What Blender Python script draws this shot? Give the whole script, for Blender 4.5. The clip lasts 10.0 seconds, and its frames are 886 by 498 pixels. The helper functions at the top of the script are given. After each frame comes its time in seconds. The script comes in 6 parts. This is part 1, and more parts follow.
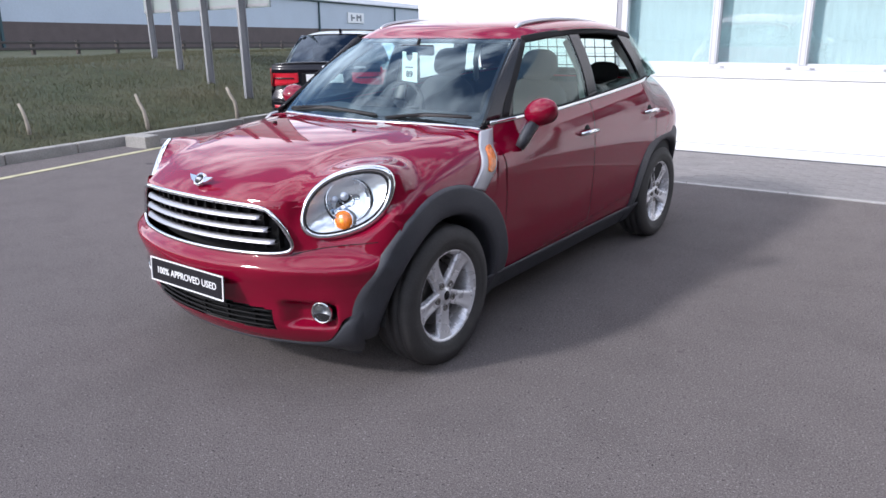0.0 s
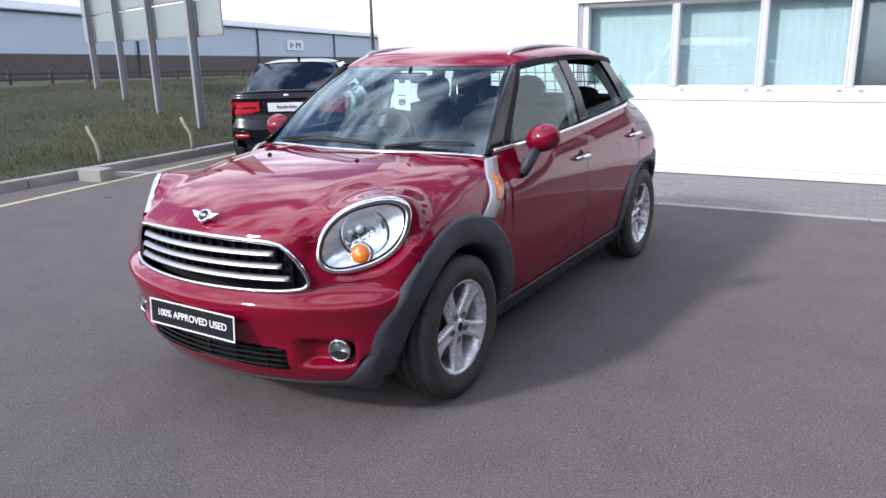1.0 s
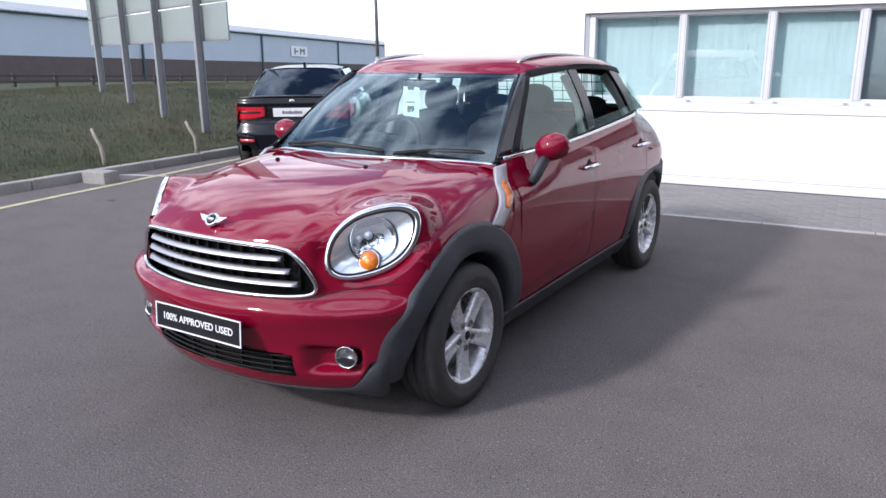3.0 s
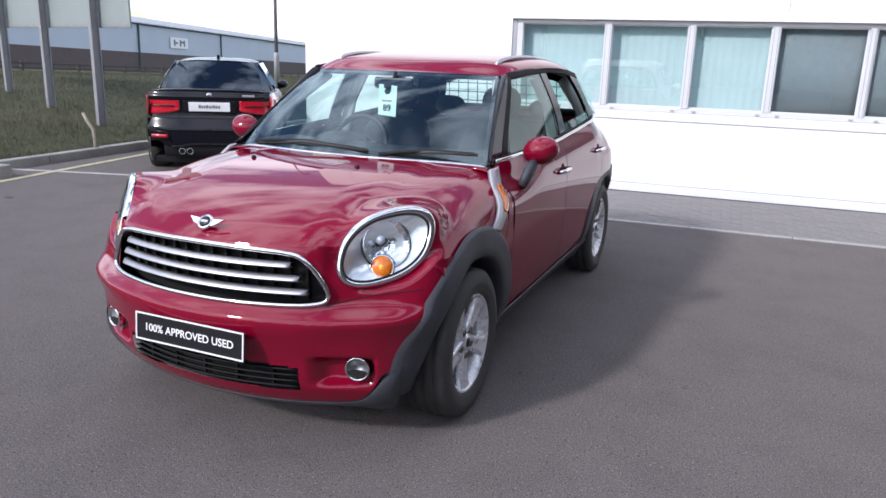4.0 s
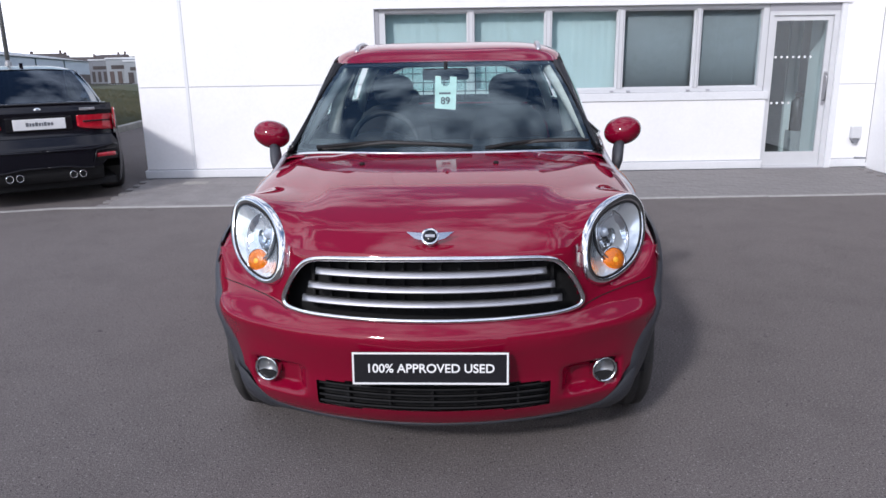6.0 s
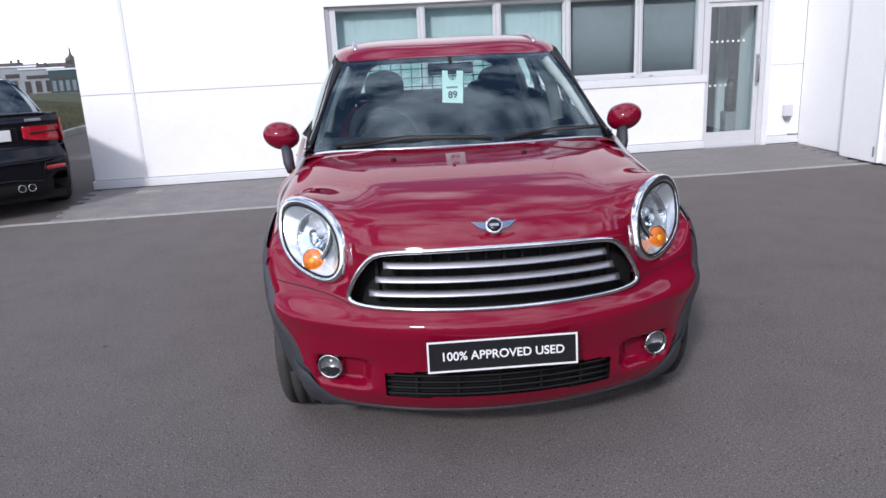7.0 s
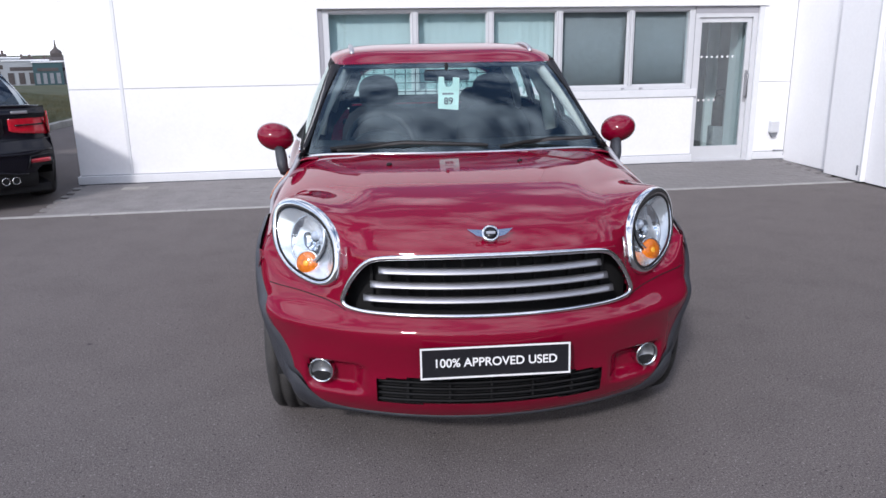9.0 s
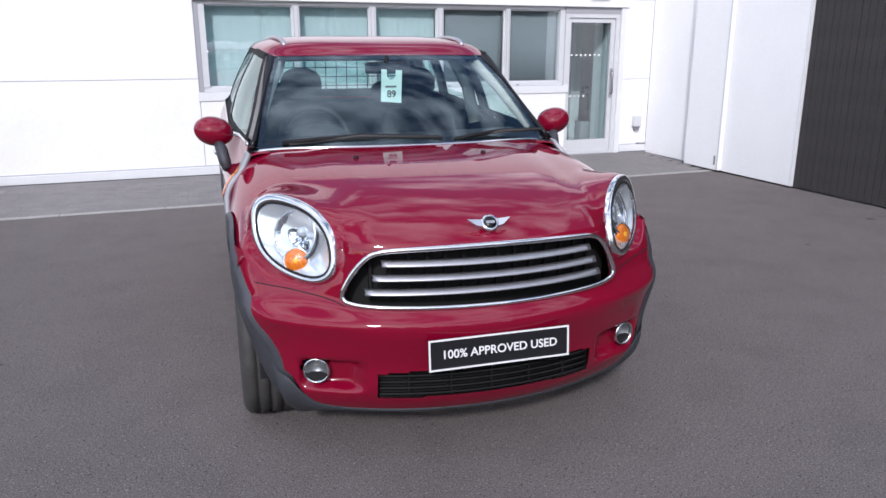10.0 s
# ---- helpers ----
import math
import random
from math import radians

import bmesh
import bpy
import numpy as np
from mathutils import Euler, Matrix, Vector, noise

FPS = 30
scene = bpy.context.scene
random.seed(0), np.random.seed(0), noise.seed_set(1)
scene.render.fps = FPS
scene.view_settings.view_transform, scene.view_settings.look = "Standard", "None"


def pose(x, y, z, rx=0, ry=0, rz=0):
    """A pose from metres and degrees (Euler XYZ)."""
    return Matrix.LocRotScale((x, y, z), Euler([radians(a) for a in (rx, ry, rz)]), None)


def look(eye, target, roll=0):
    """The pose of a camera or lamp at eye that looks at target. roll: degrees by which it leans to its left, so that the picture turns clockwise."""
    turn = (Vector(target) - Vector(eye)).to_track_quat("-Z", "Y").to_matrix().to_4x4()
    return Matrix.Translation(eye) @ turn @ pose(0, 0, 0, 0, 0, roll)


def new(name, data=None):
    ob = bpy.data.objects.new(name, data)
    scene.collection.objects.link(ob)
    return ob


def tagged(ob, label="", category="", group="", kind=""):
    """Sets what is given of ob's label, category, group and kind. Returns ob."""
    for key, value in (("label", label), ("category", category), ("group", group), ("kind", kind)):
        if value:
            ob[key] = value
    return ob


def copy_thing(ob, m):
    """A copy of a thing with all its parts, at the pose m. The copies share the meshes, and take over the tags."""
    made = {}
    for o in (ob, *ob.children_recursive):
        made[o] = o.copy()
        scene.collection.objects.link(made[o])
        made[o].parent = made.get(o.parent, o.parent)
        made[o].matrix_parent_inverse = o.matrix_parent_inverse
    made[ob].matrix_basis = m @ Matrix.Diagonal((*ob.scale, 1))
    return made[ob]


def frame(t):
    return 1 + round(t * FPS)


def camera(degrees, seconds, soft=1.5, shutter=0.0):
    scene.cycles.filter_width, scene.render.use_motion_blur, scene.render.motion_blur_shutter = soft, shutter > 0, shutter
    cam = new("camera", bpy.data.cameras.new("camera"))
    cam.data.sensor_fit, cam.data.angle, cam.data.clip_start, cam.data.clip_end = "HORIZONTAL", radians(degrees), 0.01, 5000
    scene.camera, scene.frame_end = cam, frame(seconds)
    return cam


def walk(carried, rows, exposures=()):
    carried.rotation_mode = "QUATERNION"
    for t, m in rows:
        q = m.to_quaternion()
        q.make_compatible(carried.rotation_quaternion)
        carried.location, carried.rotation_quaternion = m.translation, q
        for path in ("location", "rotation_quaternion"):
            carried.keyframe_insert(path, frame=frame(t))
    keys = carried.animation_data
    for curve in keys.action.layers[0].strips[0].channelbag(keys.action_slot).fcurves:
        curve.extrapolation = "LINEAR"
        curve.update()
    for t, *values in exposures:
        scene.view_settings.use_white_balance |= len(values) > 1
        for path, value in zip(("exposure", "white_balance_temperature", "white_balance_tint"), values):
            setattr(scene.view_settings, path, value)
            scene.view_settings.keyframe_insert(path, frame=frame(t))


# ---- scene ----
cam = camera(61.7, 10.0, soft=1.55)
PATH = [
    (0, (2.701, -2.664, 1.56), (1.645, -1.072, 0.967), -0.9),
    (0.5, (2.469, -2.746, 1.57), (1.508, -1.087, 1.0), -1.2),
    (1, (2.402, -2.758, 1.575), (1.465, -1.074, 1.041), -1.5),
    (1.5, (2.401, -2.755, 1.575), (1.444, -1.082, 1.042), -1.6),
    (2, (2.415, -2.752, 1.574), (1.451, -1.081, 1.044), -1.5),
    (3.5, (2.237, -2.772, 1.562), (1.354, -1.051, 1.054), 1.1),
    (4, (1.854, -2.87, 1.554), (1.193, -1.052, 1.045), 1.8),
    (4.5, (1.398, -2.984, 1.566), (0.935, -1.103, 1.066), 3.1),
    (5, (0.905, -3.014, 1.526), (0.612, -1.097, 1.037), 1.1),
    (5.5, (0.472, -3.023, 1.527), (0.385, -1.083, 1.046), 0.8),
    (6, (0.08, -2.998, 1.507), (0.098, -1.066, 0.991), -0.9),
    (7.5, (-0.468, -3.052, 1.526), (-0.196, -1.144, 0.991), -2.8),
    (8, (-0.463, -3.053, 1.526), (-0.192, -1.143, 0.999), -2.6),
    (8.5, (-0.45, -3.051, 1.524), (-0.181, -1.142, 0.989), -1.9),
    (9, (-0.448, -3.028, 1.526), (-0.18, -1.116, 1.004), -0.9),
    (9.5, (-0.656, -2.946, 1.509), (-0.175, -1.077, 0.983), -0.7),
    (10, (-0.962, -2.9, 1.506), (-0.297, -1.09, 0.975), 0.0),
]
STOPS = [(0.0, 0.66), (1.0, 0.62), (3.5, 0.53), (4.5, 0.36), (5.5, 0.11), (7.5, 0.15), (9.0, 0.15), (10.0, 0.16)]
walk(cam, [(t, look(eye, target, roll)) for t, eye, target, roll in PATH], [(t, s, 6150, 14) for t, s in STOPS])

# ---- sky, sun, exposure ----
SUN_TO = Vector((0.787, 1.446, -1.0)).normalized()
world = bpy.data.worlds.new("sky")
scene.world = world
world.use_nodes = True
_nt = world.node_tree
_nt.nodes.clear()
_out = _nt.nodes.new("ShaderNodeOutputWorld")
_bg = _nt.nodes.new("ShaderNodeBackground")
_sky = _nt.nodes.new("ShaderNodeTexSky")
_sky.sky_type = "NISHITA"
_sky.sun_disc = False
_sky.sun_elevation = math.asin(-SUN_TO.z)
_sky.sun_rotation = math.atan2(-SUN_TO.x, -SUN_TO.y)
_sky.air_density, _sky.dust_density = 1.0, 1.0
# broken white cloud over the blue, thick near the horizon
_tc = _nt.nodes.new("ShaderNodeTexCoord")
_map = _nt.nodes.new("ShaderNodeMapping")
_map.inputs["Scale"].default_value = (1.0, 1.0, 3.2)
_no = _nt.nodes.new("ShaderNodeTexNoise")
_no.inputs["Scale"].default_value = 2.6
_no.inputs["Detail"].default_value = 7.0
_no.inputs["Roughness"].default_value = 0.58
_rp = _nt.nodes.new("ShaderNodeValToRGB")
_rp.color_ramp.elements[0].position, _rp.color_ramp.elements[1].position = 0.45, 0.60
_mix = _nt.nodes.new("ShaderNodeMixRGB")
_mix.inputs["Color2"].default_value = (9.8, 9.9, 10.5, 1)
_nt.links.new(_tc.outputs["Generated"], _map.inputs["Vector"])
_nt.links.new(_map.outputs[0], _no.inputs["Vector"])
_nt.links.new(_no.outputs["Fac"], _rp.inputs["Fac"])
_nt.links.new(_rp.outputs["Color"], _mix.inputs["Fac"])
_nt.links.new(_sky.outputs["Color"], _mix.inputs["Color1"])
_nt.links.new(_mix.outputs[0], _bg.inputs["Color"])
_bg.inputs["Strength"].default_value = 0.165
_nt.links.new(_bg.outputs[0], _out.inputs["Surface"])
sun = new("sun", bpy.data.lights.new("sun", "SUN"))
sun.data.energy, sun.data.angle, sun.data.color = 2.12, radians(5.0), (1.0, 0.965, 0.925)
sun.rotation_euler = SUN_TO.to_track_quat("-Z", "Y").to_euler()


# ---- materials ----
def mat(name, col, rough=0.5, metal=0.0, vary=0.0, scale=8.0, bump=0.0, bump_scale=60.0, coat=0.0, second=None, spec=0.5):
    """A principled surface whose colour drifts at two scales, with a fine relief."""
    m = bpy.data.materials.new(name)
    m.use_nodes = True
    nt = m.node_tree
    b = nt.nodes["Principled BSDF"]
    b.inputs["Base Color"].default_value = (*col, 1)
    b.inputs["Roughness"].default_value = rough
    b.inputs["Metallic"].default_value = metal
    b.inputs["Specular IOR Level"].default_value = spec
    b.inputs["Coat Weight"].default_value = coat
    b.inputs["Coat Roughness"].default_value = 0.03
    tc = nt.nodes.new("ShaderNodeTexCoord")
    if vary:
        n1 = nt.nodes.new("ShaderNodeTexNoise")
        n1.inputs["Scale"].default_value = scale
        n1.inputs["Detail"].default_value = 6
        n2 = nt.nodes.new("ShaderNodeTexNoise")
        n2.inputs["Scale"].default_value = scale * 14
        n2.inputs["Detail"].default_value = 3
        nt.links.new(tc.outputs["Object"], n1.inputs["Vector"])
        nt.links.new(tc.outputs["Object"], n2.inputs["Vector"])
        ad = nt.nodes.new("ShaderNodeMath")
        ad.operation = "ADD"
        nt.links.new(n1.outputs["Fac"], ad.inputs[0])
        nt.links.new(n2.outputs["Fac"], ad.inputs[1])
        rp = nt.nodes.new("ShaderNodeMapRange")
        rp.inputs["From Min"].default_value, rp.inputs["From Max"].default_value = 0.65, 1.35
        nt.links.new(ad.outputs[0], rp.inputs["Value"])
        mx = nt.nodes.new("ShaderNodeMixRGB")
        c2 = second or tuple(min(1, c * (1 + vary)) for c in col)
        c1 = tuple(c * (1 - vary) for c in col)
        mx.inputs["Color1"].default_value, mx.inputs["Color2"].default_value = (*c1, 1), (*c2, 1)
        nt.links.new(rp.outputs[0], mx.inputs["Fac"])
        nt.links.new(mx.outputs[0], b.inputs["Base Color"])
        rr = nt.nodes.new("ShaderNodeMapRange")
        rr.inputs["To Min"].default_value, rr.inputs["To Max"].default_value = max(0, rough - 0.08 * (vary > 0)), min(1, rough + 0.08)
        nt.links.new(n1.outputs["Fac"], rr.inputs["Value"])
        nt.links.new(rr.outputs[0], b.inputs["Roughness"])
    if bump:
        nb = nt.nodes.new("ShaderNodeTexNoise")
        nb.inputs["Scale"].default_value = bump_scale
        nb.inputs["Detail"].default_value = 4
        nt.links.new(tc.outputs["Object"], nb.inputs["Vector"])
        bp = nt.nodes.new("ShaderNodeBump")
        bp.inputs["Strength"].default_value = bump
        bp.inputs["Distance"].default_value = 0.01
        nt.links.new(nb.outputs["Fac"], bp.inputs["Height"])
        nt.links.new(bp.outputs[0], b.inputs["Normal"])
    return m


def glass_mat(name, tint, gloss_rough=0.0, ior=1.5, sheen=(1, 1, 1)):
    """A thin pane: tinted see-through with a Fresnel gloss."""
    m = bpy.data.materials.new(name)
    m.use_nodes = True
    nt = m.node_tree
    nt.nodes.clear()
    out = nt.nodes.new("ShaderNodeOutputMaterial")
    mix = nt.nodes.new("ShaderNodeMixShader")
    tr = nt.nodes.new("ShaderNodeBsdfTransparent")
    gl = nt.nodes.new("ShaderNodeBsdfGlossy")
    lw = nt.nodes.new("ShaderNodeLayerWeight")
    lw.inputs["Blend"].default_value = 0.5
    pw = nt.nodes.new("ShaderNodeMath")
    pw.operation = "POWER"
    pw.inputs[1].default_value = 5.0
    fr = nt.nodes.new("ShaderNodeMapRange")
    fr.inputs["To Min"].default_value = 1.8 * ((ior - 1) / (ior + 1)) ** 2
    nt.links.new(lw.outputs["Facing"], pw.inputs[0])
    nt.links.new(pw.outputs[0], fr.inputs["Value"])
    tr.inputs["Color"].default_value = (*tint, 1)
    gl.inputs["Roughness"].default_value = gloss_rough
    gl.inputs["Color"].default_value = (*sheen, 1)
    nt.links.new(fr.outputs[0], mix.inputs[0])
    nt.links.new(tr.outputs[0], mix.inputs[1])
    nt.links.new(gl.outputs[0], mix.inputs[2])
    nt.links.new(mix.outputs[0], out.inputs["Surface"])
    return m


RED = mat("crimson_metallic_paint", (0.195, 0.002, 0.020), 0.42, 0.0, vary=0.03, scale=40, coat=1.0, spec=0.0)
RED.node_tree.nodes["Principled BSDF"].inputs["Coat IOR"].default_value = 1.52
BLACK_PAINT = mat("black_metallic_paint", (0.004, 0.004, 0.008), 0.2, 0.1, vary=0.05, coat=0.25, spec=0.3)
TRIM = mat("black_textured_plastic", (0.044, 0.047, 0.056), 0.46, vary=0.2, scale=9, bump=0.25, bump_scale=300, spec=0.45)
DARK = mat("matt_black_plastic", (0.015, 0.015, 0.016), 0.7, vary=0.2, spec=0.2)
GLOSS_BLACK = mat("gloss_black", (0.008, 0.008, 0.010), 0.22, spec=0.35)
RUBBER = mat("tyre_rubber", (0.046, 0.044, 0.043), 0.72, vary=0.3, scale=14, bump=0.3, bump_scale=120)
CHROME = mat("chrome", (0.78, 0.79, 0.80), 0.10, 1.0)
SATIN = mat("satin_silver", (0.46, 0.46, 0.48), 0.42, 0.9, vary=0.04, scale=20)
SILVER_PAINT = mat("silver_paint", (0.40, 0.40, 0.42), 0.40, 0.4, vary=0.04, scale=20, coat=0.5)
ALLOY = mat("alloy_wheel_silver", (0.74, 0.74, 0.76), 0.28, 0.40, vary=0.06, scale=18, coat=0.4)
DISC = mat("brake_disc_steel", (0.20, 0.19, 0.18), 0.45, 0.9, vary=0.3, scale=25)
REFLECTOR = mat("lamp_reflector", (0.84, 0.88, 0.92), 0.20, 0.72, bump=0.35, bump_scale=18)
BOWL = mat("lamp_bowl_chrome", (0.88, 0.91, 0.95), 0.07, 1.0)
AMBER_CORE = mat("amber_bulb", (0.95, 0.46, 0.03), 0.2, coat=0.6)
LENS_CLEAR = glass_mat("clear_lamp_lens", (0.95, 0.97, 0.98), 0.0, 1.36)
BULB = mat("projector_lens", (0.55, 0.60, 0.68), 0.05, 0.35)
AMBER = mat("amber_lens", (0.72, 0.17, 0.006), 0.15, coat=0.6, vary=0.45, scale=70, bump=0.4, bump_scale=70)
RED_LENS = mat("red_tail_lens", (0.46, 0.008, 0.022), 0.12, coat=0.8, vary=0.25, scale=30)
# The blue of mirrored sky is put into the windscreen's gloss colour.
SCREEN = glass_mat("windscreen_glass", (0.82, 0.92, 0.91), 0.0, 1.60, (0.72, 0.90, 1.0))
SIDE_GLASS = glass_mat("side_glass", (0.66, 0.82, 0.78), 0.0, 1.5, (0.86, 1.0, 0.97))
DARK_GLASS = glass_mat("dark_tinted_glass", (0.10, 0.12, 0.14), 0.0, 1.5, (0.68, 0.82, 1.0))
CLOTH = mat("black_seat_cloth", (0.020, 0.020, 0.022), 0.9, vary=0.3, scale=20, bump=0.1, bump_scale=120)
DASH = mat("dashboard_plastic", (0.016, 0.017, 0.019), 0.6, vary=0.2, scale=20, bump=0.2, bump_scale=300)
LINING = mat("pale_grey_lining", (0.62, 0.63, 0.60), 0.9, vary=0.06, scale=20)
PLATE_BLACK = mat("black_plate", (0.012, 0.012, 0.015), 0.25, coat=0.4)
WHITE = mat("white_print", (0.80, 0.80, 0.80), 0.5)
PLATE_WHITE = mat("white_plate", (0.78, 0.79, 0.80), 0.4, vary=0.04)
GREY_PRINT = mat("grey_print", (0.16, 0.17, 0.19), 0.5)
TAG = mat("pale_mint_card", (0.62, 0.86, 0.80), 0.5, vary=0.04)
CLADDING = mat("white_wall_cladding", (0.84, 0.84, 0.85), 0.45, vary=0.03, scale=2.0)
FLASHING = mat("white_metal_flashing", (0.72, 0.73, 0.75), 0.4, vary=0.05, scale=4)
FRAME_W = mat("white_window_frame", (0.60, 0.61, 0.63), 0.4, vary=0.04)
JOINT = mat("grey_joint", (0.36, 0.36, 0.39), 0.7)
BLIND = mat("pale_teal_blind", (0.74, 0.83, 0.83), 0.85, vary=0.08, scale=3)
PANE_SLATE = mat("slate_pane_backing", (0.34, 0.35, 0.37), 0.8, vary=0.1, scale=1.5)
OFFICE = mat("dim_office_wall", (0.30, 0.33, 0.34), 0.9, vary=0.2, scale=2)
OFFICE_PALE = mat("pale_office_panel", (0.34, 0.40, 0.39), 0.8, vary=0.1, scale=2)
PANE = glass_mat("window_pane_glass", (0.84, 0.91, 0.92), 0.0, 1.66)
SLAT = mat("black_stained_timber", (0.034, 0.031, 0.031), 0.75, vary=0.35, scale=5, bump=0.4, bump_scale=80)
CONCRETE = mat("kerb_concrete", (0.27, 0.26, 0.24), 0.85, vary=0.25, scale=3, bump=0.4, bump_scale=70)
BLOCK = mat("dark_paving_joint", (0.188, 0.177, 0.175), 0.85, vary=0.2, scale=4, bump=0.4, bump_scale=90)
def uneven(m, island):
    """Gives each piece a shade of its own."""
    nt = m.node_tree
    src = nt.nodes.new("ShaderNodeNewGeometry" if island else "ShaderNodeObjectInfo")
    rp = nt.nodes.new("ShaderNodeMapRange")
    rp.inputs["To Min"].default_value, rp.inputs["To Max"].default_value = 0.96, 1.04
    nt.links.new(src.outputs["Random Per Island" if island else "Random"], rp.inputs["Value"])
    mx = nt.nodes.new("ShaderNodeMixRGB")
    mx.blend_type = "MULTIPLY"
    mx.inputs["Fac"].default_value = 1.0
    b = nt.nodes["Principled BSDF"]
    link = b.inputs["Base Color"].links[0]
    nt.links.new(link.from_socket, mx.inputs["Color1"])
    nt.links.new(rp.outputs[0], mx.inputs["Color2"])
    nt.links.new(mx.outputs[0], b.inputs["Base Color"])
    return m


PAVER = uneven(mat("grey_paving_block", (0.200, 0.188, 0.186), 0.85, vary=0.2, scale=4, bump=0.4, bump_scale=90), False)
PAVER_REST = uneven(mat("grey_paving_blocks", (0.200, 0.188, 0.186), 0.85, vary=0.2, scale=4, bump=0.4, bump_scale=90), True)
EDGING = mat("pale_edging_concrete", (0.33, 0.32, 0.31), 0.85, vary=0.22, scale=5, bump=0.3, bump_scale=70)
LINE_Y = mat("worn_yellow_line", (0.40, 0.37, 0.23), 0.8, vary=0.35, scale=6)
GALV = mat("galvanised_steel", (0.30, 0.30, 0.31), 0.55, 0.5, vary=0.12, scale=5)
SIGN_BACK = mat("sign_back_grey_green", (0.25, 0.29, 0.28), 0.5, 0.2, vary=0.06, scale=3)
SHED = mat("pale_blue_sheeting", (0.46, 0.51, 0.57), 0.6, vary=0.06, scale=0.3)
SHED_BROWN = mat("brown_brick_band", (0.105, 0.080, 0.075), 0.8, vary=0.2, scale=0.8)
SHED_ROOF = mat("pale_roof_sheeting", (0.30, 0.32, 0.34), 0.6, vary=0.06, scale=0.2)
TEAL_PIPE = mat("dark_teal_pipe", (0.03, 0.07, 0.08), 0.6)
RAIL_DARK = mat("rusted_dark_rail", (0.060, 0.050, 0.045), 0.8, vary=0.3, scale=2)
TIMBER = mat("weathered_grey_wood", (0.26, 0.23, 0.19), 0.85, vary=0.25, scale=9)
GREY_SHED = mat("grey_units", (0.20, 0.21, 0.23), 0.7, vary=0.2, scale=0.2)
SLATE = mat("dark_roof_slate", (0.07, 0.06, 0.06), 0.8, vary=0.3, scale=0.4)
LEAF = mat("dark_tree_leaf", (0.035, 0.050, 0.020), 0.6, vary=0.4, scale=0.8)
BARK = mat("grey_brown_bark", (0.10, 0.08, 0.06), 0.9, vary=0.3, scale=6, bump=0.5, bump_scale=40)
EXT = mat("extinguisher_black", (0.02, 0.02, 0.02), 0.4)


def ground_mat(name, a, b, c, scale, fine, bump, rough=0.9, blotch=(0.25, 0.60), specks=None, spec=0.3):
    """Three mixed tones: broad patches, mottling and a fine grit with relief."""
    m = bpy.data.materials.new(name)
    m.use_nodes = True
    nt = m.node_tree
    p = nt.nodes["Principled BSDF"]
    p.inputs["Roughness"].default_value = rough
    p.inputs["Specular IOR Level"].default_value = spec
    p.inputs["Diffuse Roughness"].default_value = 0.4
    tc = nt.nodes.new("ShaderNodeTexCoord")

    def noise_at(s, d, r=0.55):
        n = nt.nodes.new("ShaderNodeTexNoise")
        n.inputs["Scale"].default_value, n.inputs["Detail"].default_value = s, d
        n.inputs["Roughness"].default_value = r
        nt.links.new(tc.outputs["Object"], n.inputs["Vector"])
        return n
    n1, n2, n3 = noise_at(scale, 5), noise_at(fine, 4, 0.7), noise_at(scale * 9, 4)

    def ramp(n, lo, hi):
        r = nt.nodes.new("ShaderNodeMapRange")
        r.inputs["From Min"].default_value, r.inputs["From Max"].default_value = lo, hi
        nt.links.new(n.outputs["Fac"], r.inputs["Value"])
        return r
    m1, m2 = nt.nodes.new("ShaderNodeMixRGB"), nt.nodes.new("ShaderNodeMixRGB")
    m1.inputs["Color1"].default_value, m1.inputs["Color2"].default_value = (*a, 1), (*b, 1)
    m2.inputs["Color2"].default_value = (*c, 1)
    nt.links.new(ramp(n1, 0.35, 0.65).outputs[0], m1.inputs["Fac"])
    nt.links.new(m1.outputs[0], m2.inputs["Color1"])
    r2 = ramp(n2, 0.46, 0.74)
    nt.links.new(r2.outputs[0], m2.inputs["Fac"])
    m3 = nt.nodes.new("ShaderNodeMixRGB")
    m3.blend_type = "MULTIPLY"
    m3.inputs["Fac"].default_value = 0.5
    r3 = ramp(n3, *blotch)
    nt.links.new(m2.outputs[0], m3.inputs["Color1"])
    nt.links.new(r3.outputs[0], m3.inputs["Color2"])
    last = m3
    for size, lo, col in specks or ():
        n = noise_at(size, 2, 0.6)
        r = ramp(n, lo, lo + 0.04)
        k = nt.nodes.new("ShaderNodeMixRGB")
        k.inputs["Color2"].default_value = (*col, 1)
        nt.links.new(r.outputs[0], k.inputs["Fac"])
        nt.links.new(last.outputs[0], k.inputs["Color1"])
        last = k
    nt.links.new(last.outputs[0], p.inputs["Base Color"])
    bp = nt.nodes.new("ShaderNodeBump")
    bp.inputs["Strength"].default_value, bp.inputs["Distance"].default_value = bump, 0.006
    nt.links.new(n2.outputs["Fac"], bp.inputs["Height"])
    nt.links.new(bp.outputs[0], p.inputs["Normal"])
    return m


ASPHALT = ground_mat("asphalt", (0.116, 0.103, 0.101), (0.127, 0.112, 0.110), (0.27, 0.247, 0.242), 0.30, 150, 1.0, blotch=(-0.6, 0.55), spec=0.06,
                     specks=((95, 0.635, (0.27, 0.255, 0.25)), (105, 0.632, (0.038, 0.035, 0.036)), (48, 0.67, (0.055, 0.050, 0.051)), (44, 0.69, (0.22, 0.205, 0.20)), (4.5, 0.745, (0.065, 0.060, 0.061)), (1.7, 0.725, (0.085, 0.078, 0.078))))
MEADOW = ground_mat("rough_grass_ground", (0.032, 0.046, 0.018), (0.064, 0.062, 0.031), (0.060, 0.068, 0.032), 0.5, 18, 0.9)
